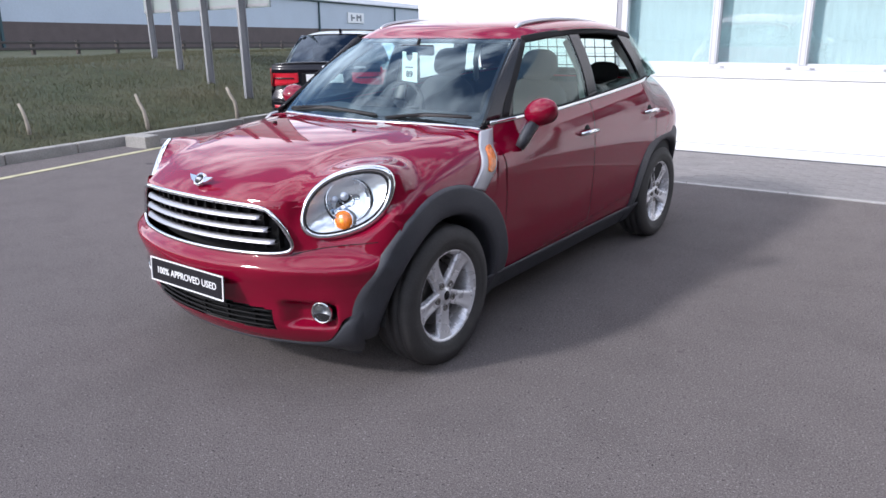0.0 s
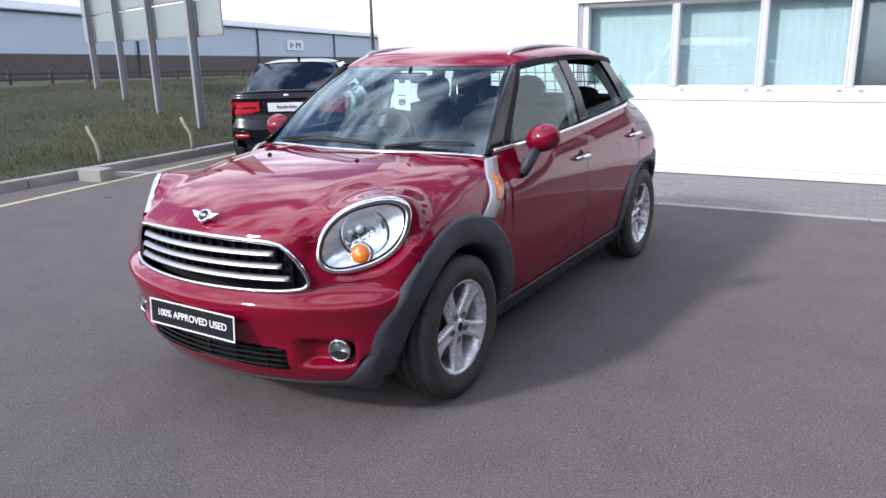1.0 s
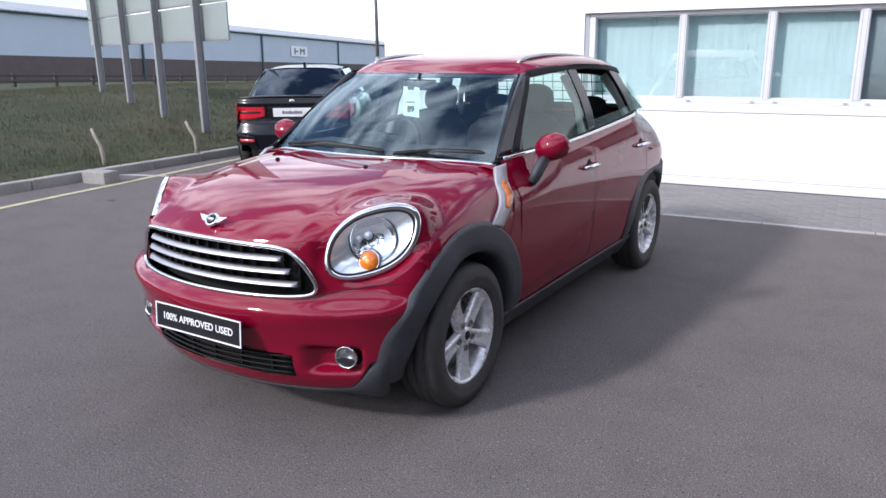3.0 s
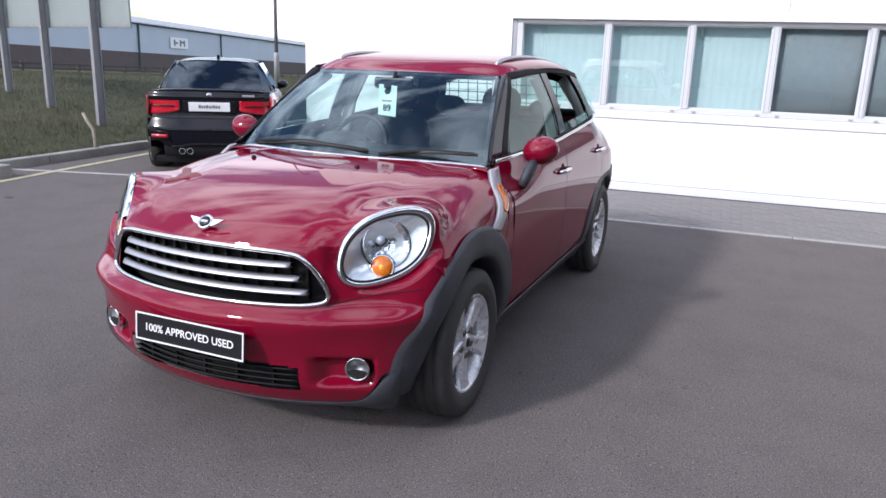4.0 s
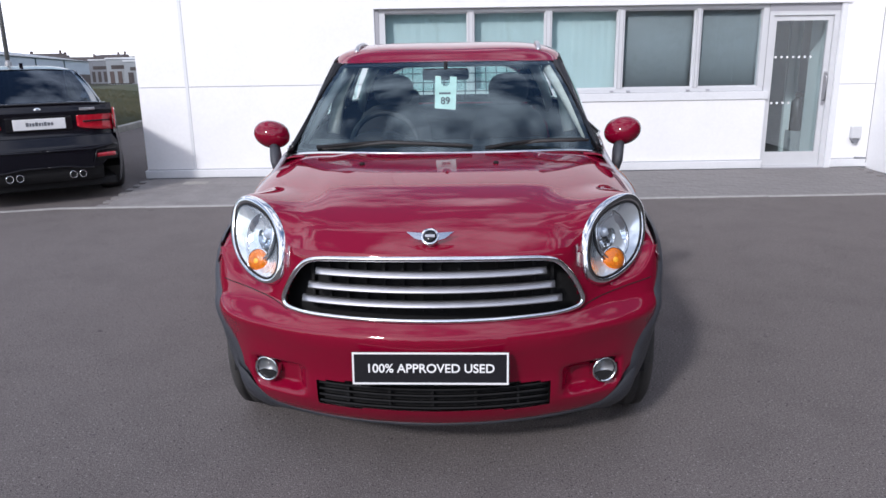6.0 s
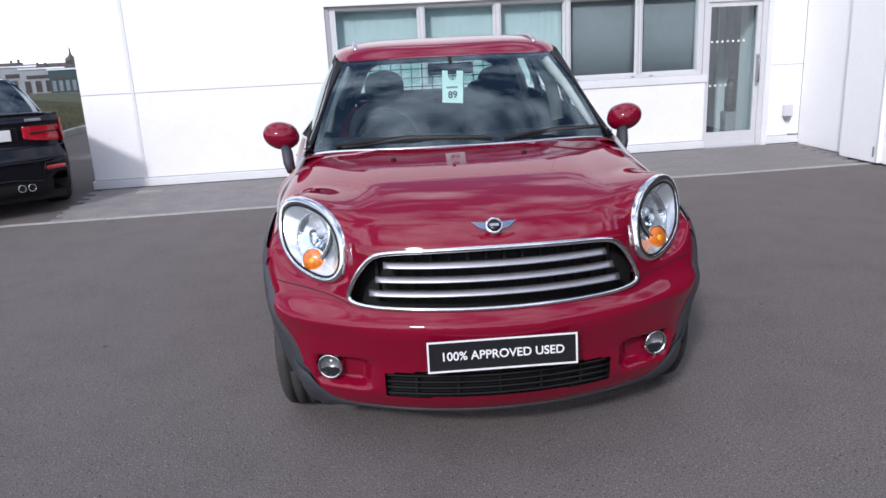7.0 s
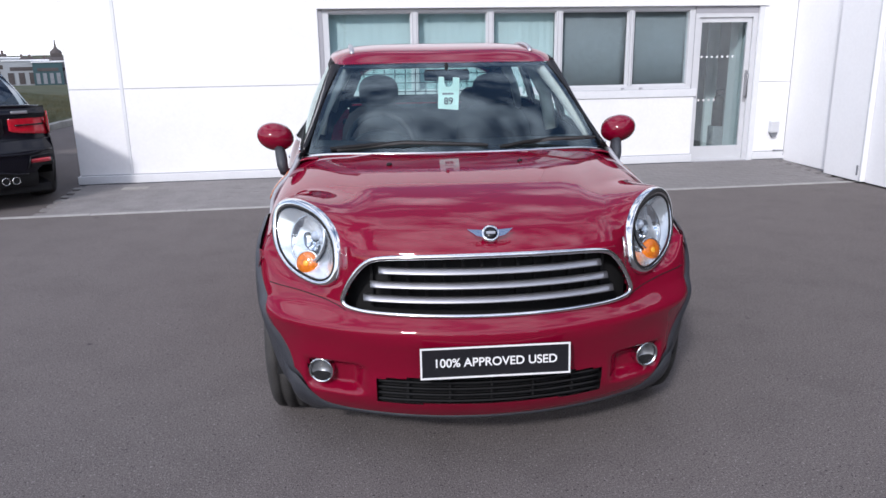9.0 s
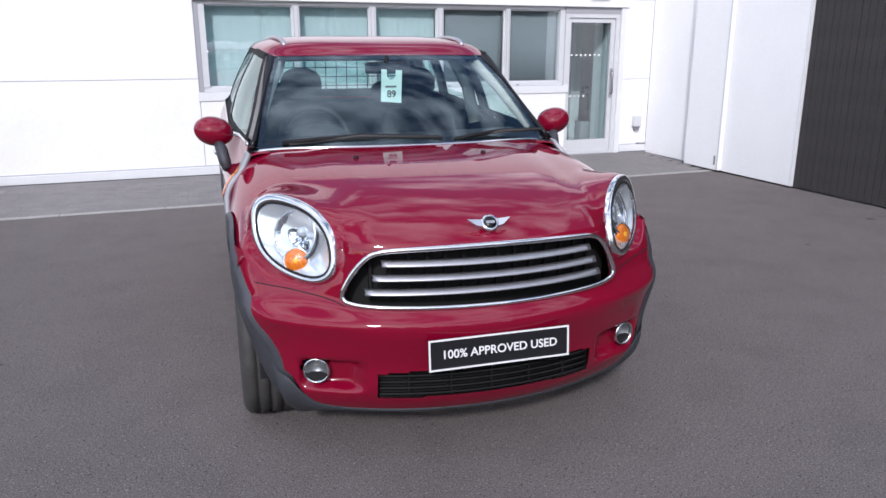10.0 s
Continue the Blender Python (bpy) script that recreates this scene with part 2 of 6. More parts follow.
BLADE = mat("grass_blade", (0.046, 0.064, 0.024), 0.8, vary=0.25, scale=0.7, second=(0.118, 0.100, 0.055))


# ---- mesh helpers ----
def mesh_from(name, verts, faces, material, smooth=False):
    me = bpy.data.meshes.new(name)
    me.from_pydata([tuple(v) for v in verts], [], faces)
    me.materials.append(material)
    if smooth:
        me.polygons.foreach_set("use_smooth", [True] * len(me.polygons))
    me.update()
    return me


def from_bm(name, bm, material, smooth=False):
    bmesh.ops.recalc_face_normals(bm, faces=bm.faces)
    me = bpy.data.meshes.new(name)
    bm.to_mesh(me)
    bm.free()
    me.materials.append(material)
    if smooth:
        me.polygons.foreach_set("use_smooth", [True] * len(me.polygons))
    return me


def part(name, me, parent, label="", m=None):
    ob = new(name, me)
    ob.parent = parent
    if m is not None:
        ob.matrix_basis = m
    if label:
        tagged(ob, label)
    return ob


def thing(name, label, category, m=None, group="", kind="", me=None):
    ob = new(name, me)
    if m is not None:
        ob.matrix_basis = m
    return tagged(ob, label, category, group, kind)


def box_bm(bm, x0, x1, y0, y1, z0, z1, bevel=0.0, m=None):
    r = bmesh.ops.create_cube(bm, size=1.0)
    vs = r["verts"]
    for v in vs:
        v.co = Vector((x0 + (v.co.x + 0.5) * (x1 - x0), y0 + (v.co.y + 0.5) * (y1 - y0), z0 + (v.co.z + 0.5) * (z1 - z0)))
    if m is not None:
        bmesh.ops.transform(bm, matrix=m, verts=vs)
    if bevel:
        es = {e for v in vs for e in v.link_edges}
        bmesh.ops.bevel(bm, geom=list(es), offset=bevel, segments=2, affect="EDGES", profile=0.5)


def box(name, x0, x1, y0, y1, z0, z1, material, bevel=0.0):
    bm = bmesh.new()
    box_bm(bm, x0, x1, y0, y1, z0, z1, bevel)
    return from_bm(name, bm, material)


def grid(name, f, us, vs, material, thick=0.0, keep=None, smooth=True):
    """The surface f(u, v) over two lists of parameters; thick gives it a back."""
    nu, nv = len(us), len(vs)
    pts = [Vector(f(u, v)) for u in us for v in vs]
    faces = []
    for i in range(nu - 1):
        for j in range(nv - 1):
            q = (i * nv + j, (i + 1) * nv + j, (i + 1) * nv + j + 1, i * nv + j + 1)
            if keep is None or keep(sum((pts[k] for k in q), Vector()) / 4):
                faces.append(q)
    me = mesh_from(name, pts, faces, material, smooth)
    bm = bmesh.new()
    bm.from_mesh(me)
    bmesh.ops.delete(bm, geom=[v for v in bm.verts if not v.link_faces], context="VERTS")
    bmesh.ops.remove_doubles(bm, verts=bm.verts, dist=1e-5)
    if thick:
        bmesh.ops.recalc_face_normals(bm, faces=bm.faces)
        bm.normal_update()
        bmesh.ops.solidify(bm, geom=list(bm.faces), thickness=thick)
    bm.to_mesh(me)
    bm.free()
    if smooth:
        me.polygons.foreach_set("use_smooth", [True] * len(me.polygons))
    return me


def span(a, b, n):
    return [a + (b - a) * i / (n - 1) for i in range(n)]


def tube(name, pts, r, material, closed=False, sides=8, flat=1.0, up=Vector((0, 0, 1))):
    """A rod of radius r along the points; flat squeezes it across up."""
    pts = [Vector(p) for p in pts]
    n = len(pts)
    verts, faces = [], []
    for i, p in enumerate(pts):
        a = pts[(i - 1) % n] if (closed or i) else p
        b = pts[(i + 1) % n] if (closed or i < n - 1) else p
        d = (b - a).normalized()
        s = d.cross(up)
        s = s.normalized() if s.length > 1e-6 else d.cross(Vector((1, 0, 0))).normalized()
        w = s.cross(d)
        rr = r(i / max(1, n - 1)) if callable(r) else r
        for k in range(sides):
            t = 2 * math.pi * k / sides
            verts.append(p + s * (math.cos(t) * rr * flat) + w * (math.sin(t) * rr))
    for i in range(n if closed else n - 1):
        for k in range(sides):
            j = (i + 1) % n
            faces.append((i * sides + k, i * sides + (k + 1) % sides, j * sides + (k + 1) % sides, j * sides + k))
    if not closed:
        faces.append(tuple(range(sides - 1, -1, -1)))
        faces.append(tuple((n - 1) * sides + k for k in range(sides)))
    return mesh_from(name, verts, faces, material, True)


def lathe(name, prof, material, n=48, axis="x"):
    """Turns the profile (along the axis, radius) round the axis."""
    verts, faces = [], []
    for a, r in prof:
        for k in range(n):
            t = 2 * math.pi * k / n
            c, s = r * math.cos(t), r * math.sin(t)
            verts.append((a, c, s) if axis == "x" else (c, a, s) if axis == "y" else (c, s, a))
    m = len(prof)
    for i in range(m - 1):
        for k in range(n):
            j = (k + 1) % n
            faces.append((i * n + k, i * n + j, (i + 1) * n + j, (i + 1) * n + k))
    me = mesh_from(name, verts, faces, material, True)
    bm = bmesh.new()
    bm.from_mesh(me)
    bmesh.ops.remove_doubles(bm, verts=bm.verts, dist=1e-5)
    bmesh.ops.recalc_face_normals(bm, faces=bm.faces)
    bm.to_mesh(me)
    bm.free()
    me.polygons.foreach_set("use_smooth", [True] * len(me.polygons))
    return me


def prism(name, poly, to3, depth, material, smooth=False):
    """A plate: the outline poly, placed by to3(u, v, d) at depths 0 and depth."""
    n = len(poly)
    verts = [to3(u, v, 0) for u, v in poly] + [to3(u, v, depth) for u, v in poly]
    faces = [tuple(range(n)), tuple(range(2 * n - 1, n - 1, -1))]
    faces += [(i, (i + 1) % n, n + (i + 1) % n, n + i) for i in range(n)]
    bm = bmesh.new()
    me = mesh_from(name, verts, faces, material, smooth)
    bm.from_mesh(me)
    bmesh.ops.recalc_face_normals(bm, faces=bm.faces)
    bm.to_mesh(me)
    bm.free()
    return me


def frame_ring(name, outer, inner, to3, depth, material):
    """A flat ring between two outlines with the same count of corners."""
    n = len(outer)
    verts = [to3(u, v, d) for d in (0, depth) for ring in (outer, inner) for u, v in ring]
    faces = []
    for i in range(n):
        j = (i + 1) % n
        faces += [(i, j, n + j, n + i), (2 * n + i, 3 * n + i, 3 * n + j, 2 * n + j),
                  (i, 2 * n + i, 2 * n + j, j), (n + i, n + j, 3 * n + j, 3 * n + i)]
    bm = bmesh.new()
    me = mesh_from(name, verts, faces, material)
    bm.from_mesh(me)
    bmesh.ops.recalc_face_normals(bm, faces=bm.faces)
    bm.to_mesh(me)
    bm.free()
    return me


def letters(name, text, size, material, m, parent, label="", extrude=0.0006, bold=0.0):
    cu = bpy.data.curves.new(name, "FONT")
    cu.body, cu.size, cu.extrude, cu.offset = text, size, extrude, bold
    cu.align_x, cu.align_y = "CENTER", "CENTER"
    tmp = new("tmp_text", cu)
    bpy.context.view_layer.update()
    me = bpy.data.meshes.new_from_object(tmp.evaluated_get(bpy.context.evaluated_depsgraph_get()))
    bpy.data.objects.remove(tmp)
    me.materials.clear()
    me.materials.append(material)
    return part(name, me, parent, label, m)


# ---- ground, kerb, grass ----
KERB_X = -6.36


def fall(y):
    """The land drops away gently to the north, then climbs to far hills."""
    return -0.03 * max(0.0, min(y - 14, 500)) + 0.0085 * max(0.0, y - 700)


def bank_z(x, y):
    d = KERB_X - 0.15 - x
    if d <= 0:
        return 0.10
    z = 0.10 + min(0.090 * d, 0.62) - 0.022 * max(0.0, d - 7)
    if d > 28:
        z -= 0.02 * min(d - 28, 40)
    return z + fall(y) + 0.05 * noise.noise((x * 0.5, y * 0.5, 3)) * min(1, d)


tagged(new("ground", grid("ground", lambda x, y: (x, y, -0.05 + fall(y)), [-2500, -400, -60, -8, 8, 60, 400, 2500], [-2500, -400, -60, 0, 14, 60, 200, 514, 700, 2500], MEADOW, smooth=False)),
       "wide flat land under rough grass", "ground", kind="structure")
tagged(new("road", grid("road", lambda x, y: (x, y, fall(y)), span(-6.3, 30, 12), span(-40, 14, 12) + [24, 40, 60], ASPHALT, thick=0.04, smooth=False)),
       "worn grey asphalt car park with fine grit", "asphalt", kind="structure")


def pave_z(y):
    return 0.006 + 0.05 * max(0.0, min(1.0, (y - 4.6) / 1.4))


pavement = tagged(new("pavement", grid("pavement", lambda x, y: (x, y, pave_z(y) - 0.02), span(-3.45, 5.55, 8), span(4.556, 6.3, 8), BLOCK, thick=0.02, smooth=False)),
                  "grey block paving strip rising gently to the building", "pavement", kind="structure")
edging = thing("edging", "flush pale concrete edging stones along the block paving", "edging", kind="structure")
_edge = box("edging_stone", 0.004, 0.911, -0.036, 0.036, -0.03, 0.007, EDGING, 0.003)
for i in range(10):
    part("edging_stone", _edge, edging, "", pose(-3.80 + i * 0.915, 4.52 + random.uniform(-.003, .003), random.uniform(-.001, .001), 0, 0, random.uniform(-.15, .15)))
for i in range(3):
    part("edging_stone", _edge, edging, "", pose(-6.42 + i * 0.885, 3.86 + i * 0.222, 0, 0, 0, 14.1))
bm = bmesh.new()
box_bm(bm, -0.05, 0.05, -6.0, 7.0, 0.0, 0.005)
tagged(thing("parking_line", "worn yellow painted line beside the kerb", "painted line", pose(-5.74, 3.5, 0.001, 0, 0, 5.6), me=from_bm("yellow", bm, LINE_Y)), kind="structure")

kerb = thing("kerb", "grey concrete kerb stones edging the grass", "kerb", kind="structure")
bm = bmesh.new()
box_bm(bm, -0.07, 0.07, 0.0, 0.905, -0.04, 0.115, 0.014)
_stone = from_bm("kerb_stone", bm, CONCRETE)
for i in range(58):
    y = -12 + i * 0.915
    part("kerb_stone", _stone, kerb, "", pose(KERB_X - 0.07 + random.uniform(-.006, .006), y, fall(y) + random.uniform(-.006, .004), 0, 0, random.uniform(-.4, .4)))
bm = bmesh.new()
box_bm(bm, -0.20, 0.18, -0.12, 0.12, -0.02, 0.15, 0.012)
thing("concrete_block", "pale concrete marker block set into the kerb", "block", pose(-6.02, 3.34, 0, 0, 0, 6), me=from_bm("concrete_block", bm, CONCRETE))

xs = [KERB_X - 0.14 - 0.35 * i for i in range(40)] + [-21, -24, -28, -34, -42, -55, -75, -100, -140]
tagged(new("grass_bank", grid("grass_bank", lambda x, y: (x, y, bank_z(x, y)), xs, [-14 + 0.5 * i for i in range(90)] + [33, 38, 45, 55, 70, 90, 120, 180, 300], MEADOW)),
       "rough tussocky grass bank, green and straw brown", "grass", kind="structure")
rng = np.random.default_rng(4)
NB = 190000
gd = rng.random(NB) ** 1.5 * 15
gx, gy = KERB_X - 0.17 - gd, -4 + rng.random(NB) * 30
tuft = np.array([0.5 + 0.5 * noise.noise((x * 0.9, y * 0.9, 0)) for x, y in zip(gx, gy)])
gh = (0.035 + 0.15 * rng.random(NB) * tuft) * np.where(gd < 0.4, 0.6, 1)
ga, gl = rng.random(NB) * 6.283, rng.normal(0, 0.035, (NB, 2))
gw = 0.002 + 0.004 * rng.random(NB)
gz = np.array([bank_z(x, y) for x, y in zip(gx, gy)]) - 0.01
V = np.empty((NB, 3, 3))
V[:, 0] = np.stack([gx - gw * np.cos(ga), gy - gw * np.sin(ga), gz], 1)
V[:, 1] = np.stack([gx + gw * np.cos(ga), gy + gw * np.sin(ga), gz], 1)
V[:, 2] = np.stack([gx + gl[:, 0], gy + gl[:, 1], gz + gh], 1)
me = bpy.data.meshes.new("grass")
me.from_pydata(V.reshape(-1, 3).tolist(), [], np.arange(NB * 3).reshape(-1, 3).tolist())
me.materials.append(BLADE)
tagged(new("grass", me), "long untidy grass blades, green mixed with straw", "grass", kind="stuff")


def stake(x, y, pts, r):
    thing("stake", "bent grey weathered wooden stake leaning in the grass", "stake", pose(x, y, 0.08),
          me=tube("stake", pts, r, TIMBER, sides=7), group="stakes along the kerb")


stake(-6.62, 3.86, [(0, 0, 0), (-.01, 0, .15), (-.05, 0, .30), (-.14, 0, .42), (-.22, .02, .52)], lambda s: 0.032 - 0.012 * s)
stake(-6.46, 5.36, [(0, 0, 0), (0, 0, .16), (-.02, 0, .28), (-.12, 0, .40), (-.20, .02, .50)], lambda s: 0.032 - 0.010 * s)
stake(-7.2, 2.5, [(0, 0, 0), (-.02, 0, .2), (-.06, 0, .35), (-.16, 0, .50)], lambda s: 0.030 - 0.012 * s)

# ---- road sign seen from behind ----
SIGN_A, SIGN_B = Vector((-7.78, 6.84, 0)), Vector((-13.57, 9.18, 0))
sdir = (SIGN_B - SIGN_A).normalized()
sign = thing("road_sign", "large road sign seen from its grey-green back on four steel posts", "sign",
             pose(SIGN_A.x, SIGN_A.y, 0, 0, 0, math.degrees(math.atan2(sdir.y, sdir.x))))
SL = (SIGN_B - SIGN_A).length
for k in range(4):
    u = SL * k / 3
    p = SIGN_A + sdir * u
    bm = bmesh.new()
    zb = bank_z(p.x, p.y) - 0.3
    for y0, y1, x0, x1 in ((-0.065, -0.052, -0.055, 0.055), (0.052, 0.065, -0.055, 0.055), (-0.052, 0.052, -0.008, 0.008)):
        box_bm(bm, x0, x1, y0, y1, zb, 5.2)
    part("post", from_bm("post", bm, GALV), sign, "galvanised steel H-section post", pose(u, 0, 0))
for r in range(5):
    z0 = 1.79 + r * 0.62
    part("panel", box("panel", -1.05, SL + 0.9, -0.13, -0.10, z0, z0 + 0.60, SIGN_BACK, 0.006), sign)
    part("rail", box("rail", -1.0, SL + 0.85, -0.10, -0.092, z0 + 0.02, z0 + 0.07, GALV), sign)

# ---- lamp column, crash barrier, warehouse, far town ----
lamp = thing("street_lamp", "slim grey steel street lamp column on the verge", "street lamp", pose(-11.25, 17.55, 0.42))
part("column", tube("column", [(0, 0, 0.9), (0, 0, 4), (0, 0, 9)], lambda s: 0.06 - 0.02 * s, GALV), lamp)
part("base", lathe("base", [(-0.3, 0.0), (-0.3, 0.085), (0.95, 0.085), (1.02, 0.06), (1.02, 0)], GALV, 16, "z"), lamp)
part("lantern", box("lantern", -0.12, 0.12, -0.1, 0.6, 9.0, 9.14, GALV, 0.03), lamp)

SHED_A, sh_dir = Vector((-70.45, 18.65, 0)), Vector((-0.206, 0.979, 0)).normalized()
barrier = thing("crash_barrier", "long dark steel crash barrier with posts beyond the grass", "barrier",
                pose(-33.34, 7.35, 0.24, 0, 0, math.degrees(math.atan2(sh_dir.y, sh_dir.x))) @ Matrix.Rotation(radians(1.95), 4, "Y"))
for z in (0.50, 0.80):
    part("rail", box("rail", 0, 170, -0.05, 0.05, z, z + 0.13, RAIL_DARK, 0.02), barrier)
_post = box("post", -0.09, 0.09, 0.05, 0.2, -0.3, 1.0, RAIL_DARK)
for k in range(60):
    part("post", _post, barrier, "", pose(k * 2.8, 0, 0))

shed = thing("warehouse", "long pale blue warehouse with a brown lower band and pale roof", "warehouse",
             pose(SHED_A.x, SHED_A.y, -0.92, 0, 0, math.degrees(math.atan2(sh_dir.y, sh_dir.x))) @ Matrix.Rotation(radians(1.60), 4, "Y"))
SHED_L = 262.0
part("wall", box("wall", 0, SHED_L, 0, 40, 3.35, 7.8, SHED), shed, "pale blue profiled sheeting")
part("plinth", box("plinth", -0.1, SHED_L + 0.1, -0.08, 40, -2.2, 3.4, SHED_BROWN), shed, "brown brick lower band")
part("gutter", box("gutter", -0.4, SHED_L + 0.4, -0.35, -0.02, 7.7, 8.0, TEAL_PIPE, 0.04), shed)
part("roof", prism("roof", [(-0.5, 7.95), (20, 11.0), (40.5, 7.95), (40.5, 7.85), (-0.5, 7.85)], lambda u, v, d: (d - 0.5, u, v), SHED_L + 1, SHED_ROOF), shed, "pale corrugated roof")
_pipe = box("downpipe", -0.15, 0.15, -0.30, -0.09, -1.0, 7.75, TEAL_PIPE, 0.04)
for k in range(8):
    part("downpipe", _pipe, shed, "", pose(18 + k * 30, 0, 0))
_rib = box("roof_seam", -0.06, 0.06, -0.4, 20, 0, 0.08, GALV)
for k in range(43):
    o = part("roof_seam", _rib, shed, "", Matrix.Translation((3 + k * 6, 0, 7.99)) @ Matrix.Rotation(math.atan2(2.9, 20.5), 4, "X"))
board = part("signboard", box("signboard", 0, 6.2, -0.22, -0.1, 3.55, 5.35, WHITE), shed, "white signboard with dark letters", pose(88.0, 0, 0.95))
for x0, x1, z0, z1 in ((1.1, 1.6, 3.9, 5.0), (1.6, 2.5, 4.3, 4.6), (3.2, 3.7, 3.9, 5.0), (3.7, 4.6, 4.4, 4.8), (4.6, 5.1, 3.9, 5.0)):
    part("mark", box("mark", x0, x1, -0.26, -0.22, z0, z1, GREY_PRINT), board)

def far_at(az, d, turn=0.0):
    az -= 1.3
    x, y = d * math.sin(radians(az)), d * math.cos(radians(az))
    return pose(x, y, fall(y) + 0.0035 * d, 0, 0, -az + turn)


# a row of small works buildings beyond the grass: azimuth, distance, width, height, wall, doors
for az, d, w, h, mt, dm in ((-22.3, 235, 6.5, 5.6, GREY_SHED, SLATE), (-21.0, 182, 6.9, 4.9, SHED_ROOF, SHED_BROWN), (-19.6, 180, 8.5, 4.3, SHED_ROOF, SLATE), (-18.35, 176, 5.5, 3.9, TEAL_PIPE, GREY_SHED), (-16.9, 178, 7, 4.0, GREY_SHED, SHED_ROOF),
                            (-15.2, 182, 9, 4.4, GREY_SHED, SHED)):
    u = thing("industrial_unit", "small flat-roofed industrial unit in the distance", "building", far_at(az, d), group="far industrial units")
    part("wall", box("wall", -w / 2, w / 2, 0, 8, -1, h, mt), u)
    part("roof", box("roof", -w / 2 - .2, w / 2 + .2, -.2, 8.2, h, h + 0.25, FLASHING), u)
    part("window_band", box("window_band", -w * .36, w * .36, -.08, 0, h * .55, h * .72, SLATE), u)
    for q in range(4):
        x = -w * .42 + q * w * .23
        part("door", box("door", x, x + w * .13, -0.1, 0.0, -0.4, h * 0.45, dm), u)
for k in range(22):
    az, d = -29 + k * 0.72 + random.uniform(-.2, .2), 420 + random.uniform(-40, 60)
    h = 7.2 + random.uniform(-1.2, 1.6)
    u = thing("terraced_house", "distant brick house with a dark slate roof", "house", far_at(az, d, random.uniform(-20, 20)), group="far houses")
    part("wall", box("wall", -6, 6, 0, 8, -1, h, SHED_BROWN if k % 4 else SHED_ROOF), u)
    part("roof", prism("roof", [(-0.5, h), (4, h + 3.2), (8.5, h)], lambda p, q, dd: (dd - 6.3, p, q), 12.6, SLATE), u)
    part("chimney", box("chimney", 4.2, 5.2, 3.5, 4.5, h + 1.5, h + 4.6, SHED_BROWN), u)
church = thing("church_tower", "distant dark church tower with a thin spire", "church", far_at(-17.45, 430))
part("tower", box("tower", -2.7, 2.7, -2.7, 2.7, -1, 12.6, SLATE, 0.2), church)
part("spire", lathe("spire", [(12.4, 3.0), (13.6, 2.4), (14.8, 0.9), (16.0, 0.5), (19.0, 0.25), (19.2, 0)], SLATE, 8, "z"), church)

# ---- white office building ----
WY, WT = 6.06, 4.6        # face of the cladding, top of the wall
WX0, WX1 = -3.43, 5.40
WIN = (-0.545, 4.048, 0.985, 1.985)
DOOR = (4.052, 4.885, 0.05, 1.90)
wall = thing("wall_north", "white clad office wall with a window band and a glazed door", "wall", kind="structure")
bm = bmesh.new()
for x0, x1, z0, z1 in ((WX0 + .01, WIN[0], -0.1, WT), (WIN[0], WIN[1], -0.1, WIN[2]), (WIN[0], DOOR[1], WIN[3], WT), (WIN[1], DOOR[0], -0.1, WIN[3]),
                       (DOOR[1], WX1, -0.1, WT), (DOOR[0], DOOR[1], -0.1, DOOR[2]), (DOOR[0], DOOR[1], DOOR[3], WIN[3])):
    box_bm(bm, x0, x1, WY + 0.016, WY + 0.26, z0, z1)
part("backing", from_bm("backing", bm, JOINT), wall)


def panel(x0, x1, z0, z1):
    part("panel", box("panel", x0 + .003, x1 - .003, WY, WY + 0.016, z0 + .003, z1 - .003, CLADDING, 0.003), wall)


for z0, z1 in ((0.15, 1.135), (1.135, 2.085), (2.075, 3.3), (3.3, WT)):
    panel(WX0, -2.865, z0, z1)
    panel(-2.835, WIN[0] - 0.05, z0, z1)
panel(WIN[0] - 0.05, WIN[1] + 0.04, 0.15, 0.885)
for z0, z1 in ((2.085, 3.3), (3.3, WT)):
    panel(WIN[0] - 0.05, 2.4, z0, z1)
    panel(2.4, WX1, z0, z1)
panel(DOOR[1] + 0.07, WX1, 1.05, 2.085)
panel(DOOR[1] + 0.07, WX1, 0.15, 1.05)
part("cover_strip", box("cover_strip", -2.867, -2.833, WY - 0.006, WY + 0.016, 0.15, WT, FLASHING, 0.003), wall)
for x0, x1 in ((WX0 - 0.02, WIN[1] + 0.05), (DOOR[1] + 0.06, WX1)):
    part("base_flashing", box("base_flashing", x0, x1, WY - 0.03, WY + 0.1, 0.055, 0.146, FLASHING, 0.004), wall)
    # Grey strip drawn as the shadow line above the flashing.
    part("base_gap", box("base_gap", x0 + 0.03, x1 - 0.01, WY - 0.003, WY + 0.05, 0.1465, 0.158, JOINT), wall)
    part("base_plinth", box("base_plinth", x0 + 0.03, x1 - 0.01, WY - 0.012, WY + 0.1, -0.05, 0.056, GREY_SHED), wall)
part("lintel_flashing", box("lintel_flashing", WIN[0] - 0.06, DOOR[1] + 0.10, WY - 0.035, WY + 0.1, 1.985, 2.083, CLADDING, 0.006), wall)
part("end_wall", box("end_wall", WX0 + 0.012, WX0 + 0.25, WY + 0.26, 16, -0.1, WT, CLADDING), wall)
tagged(new("roof", box("roof", WX0, 14, WY + 0.02, 16, WT, WT + 0.2, FLASHING)), "flat roof edge of the office building", "roof", kind="structure")

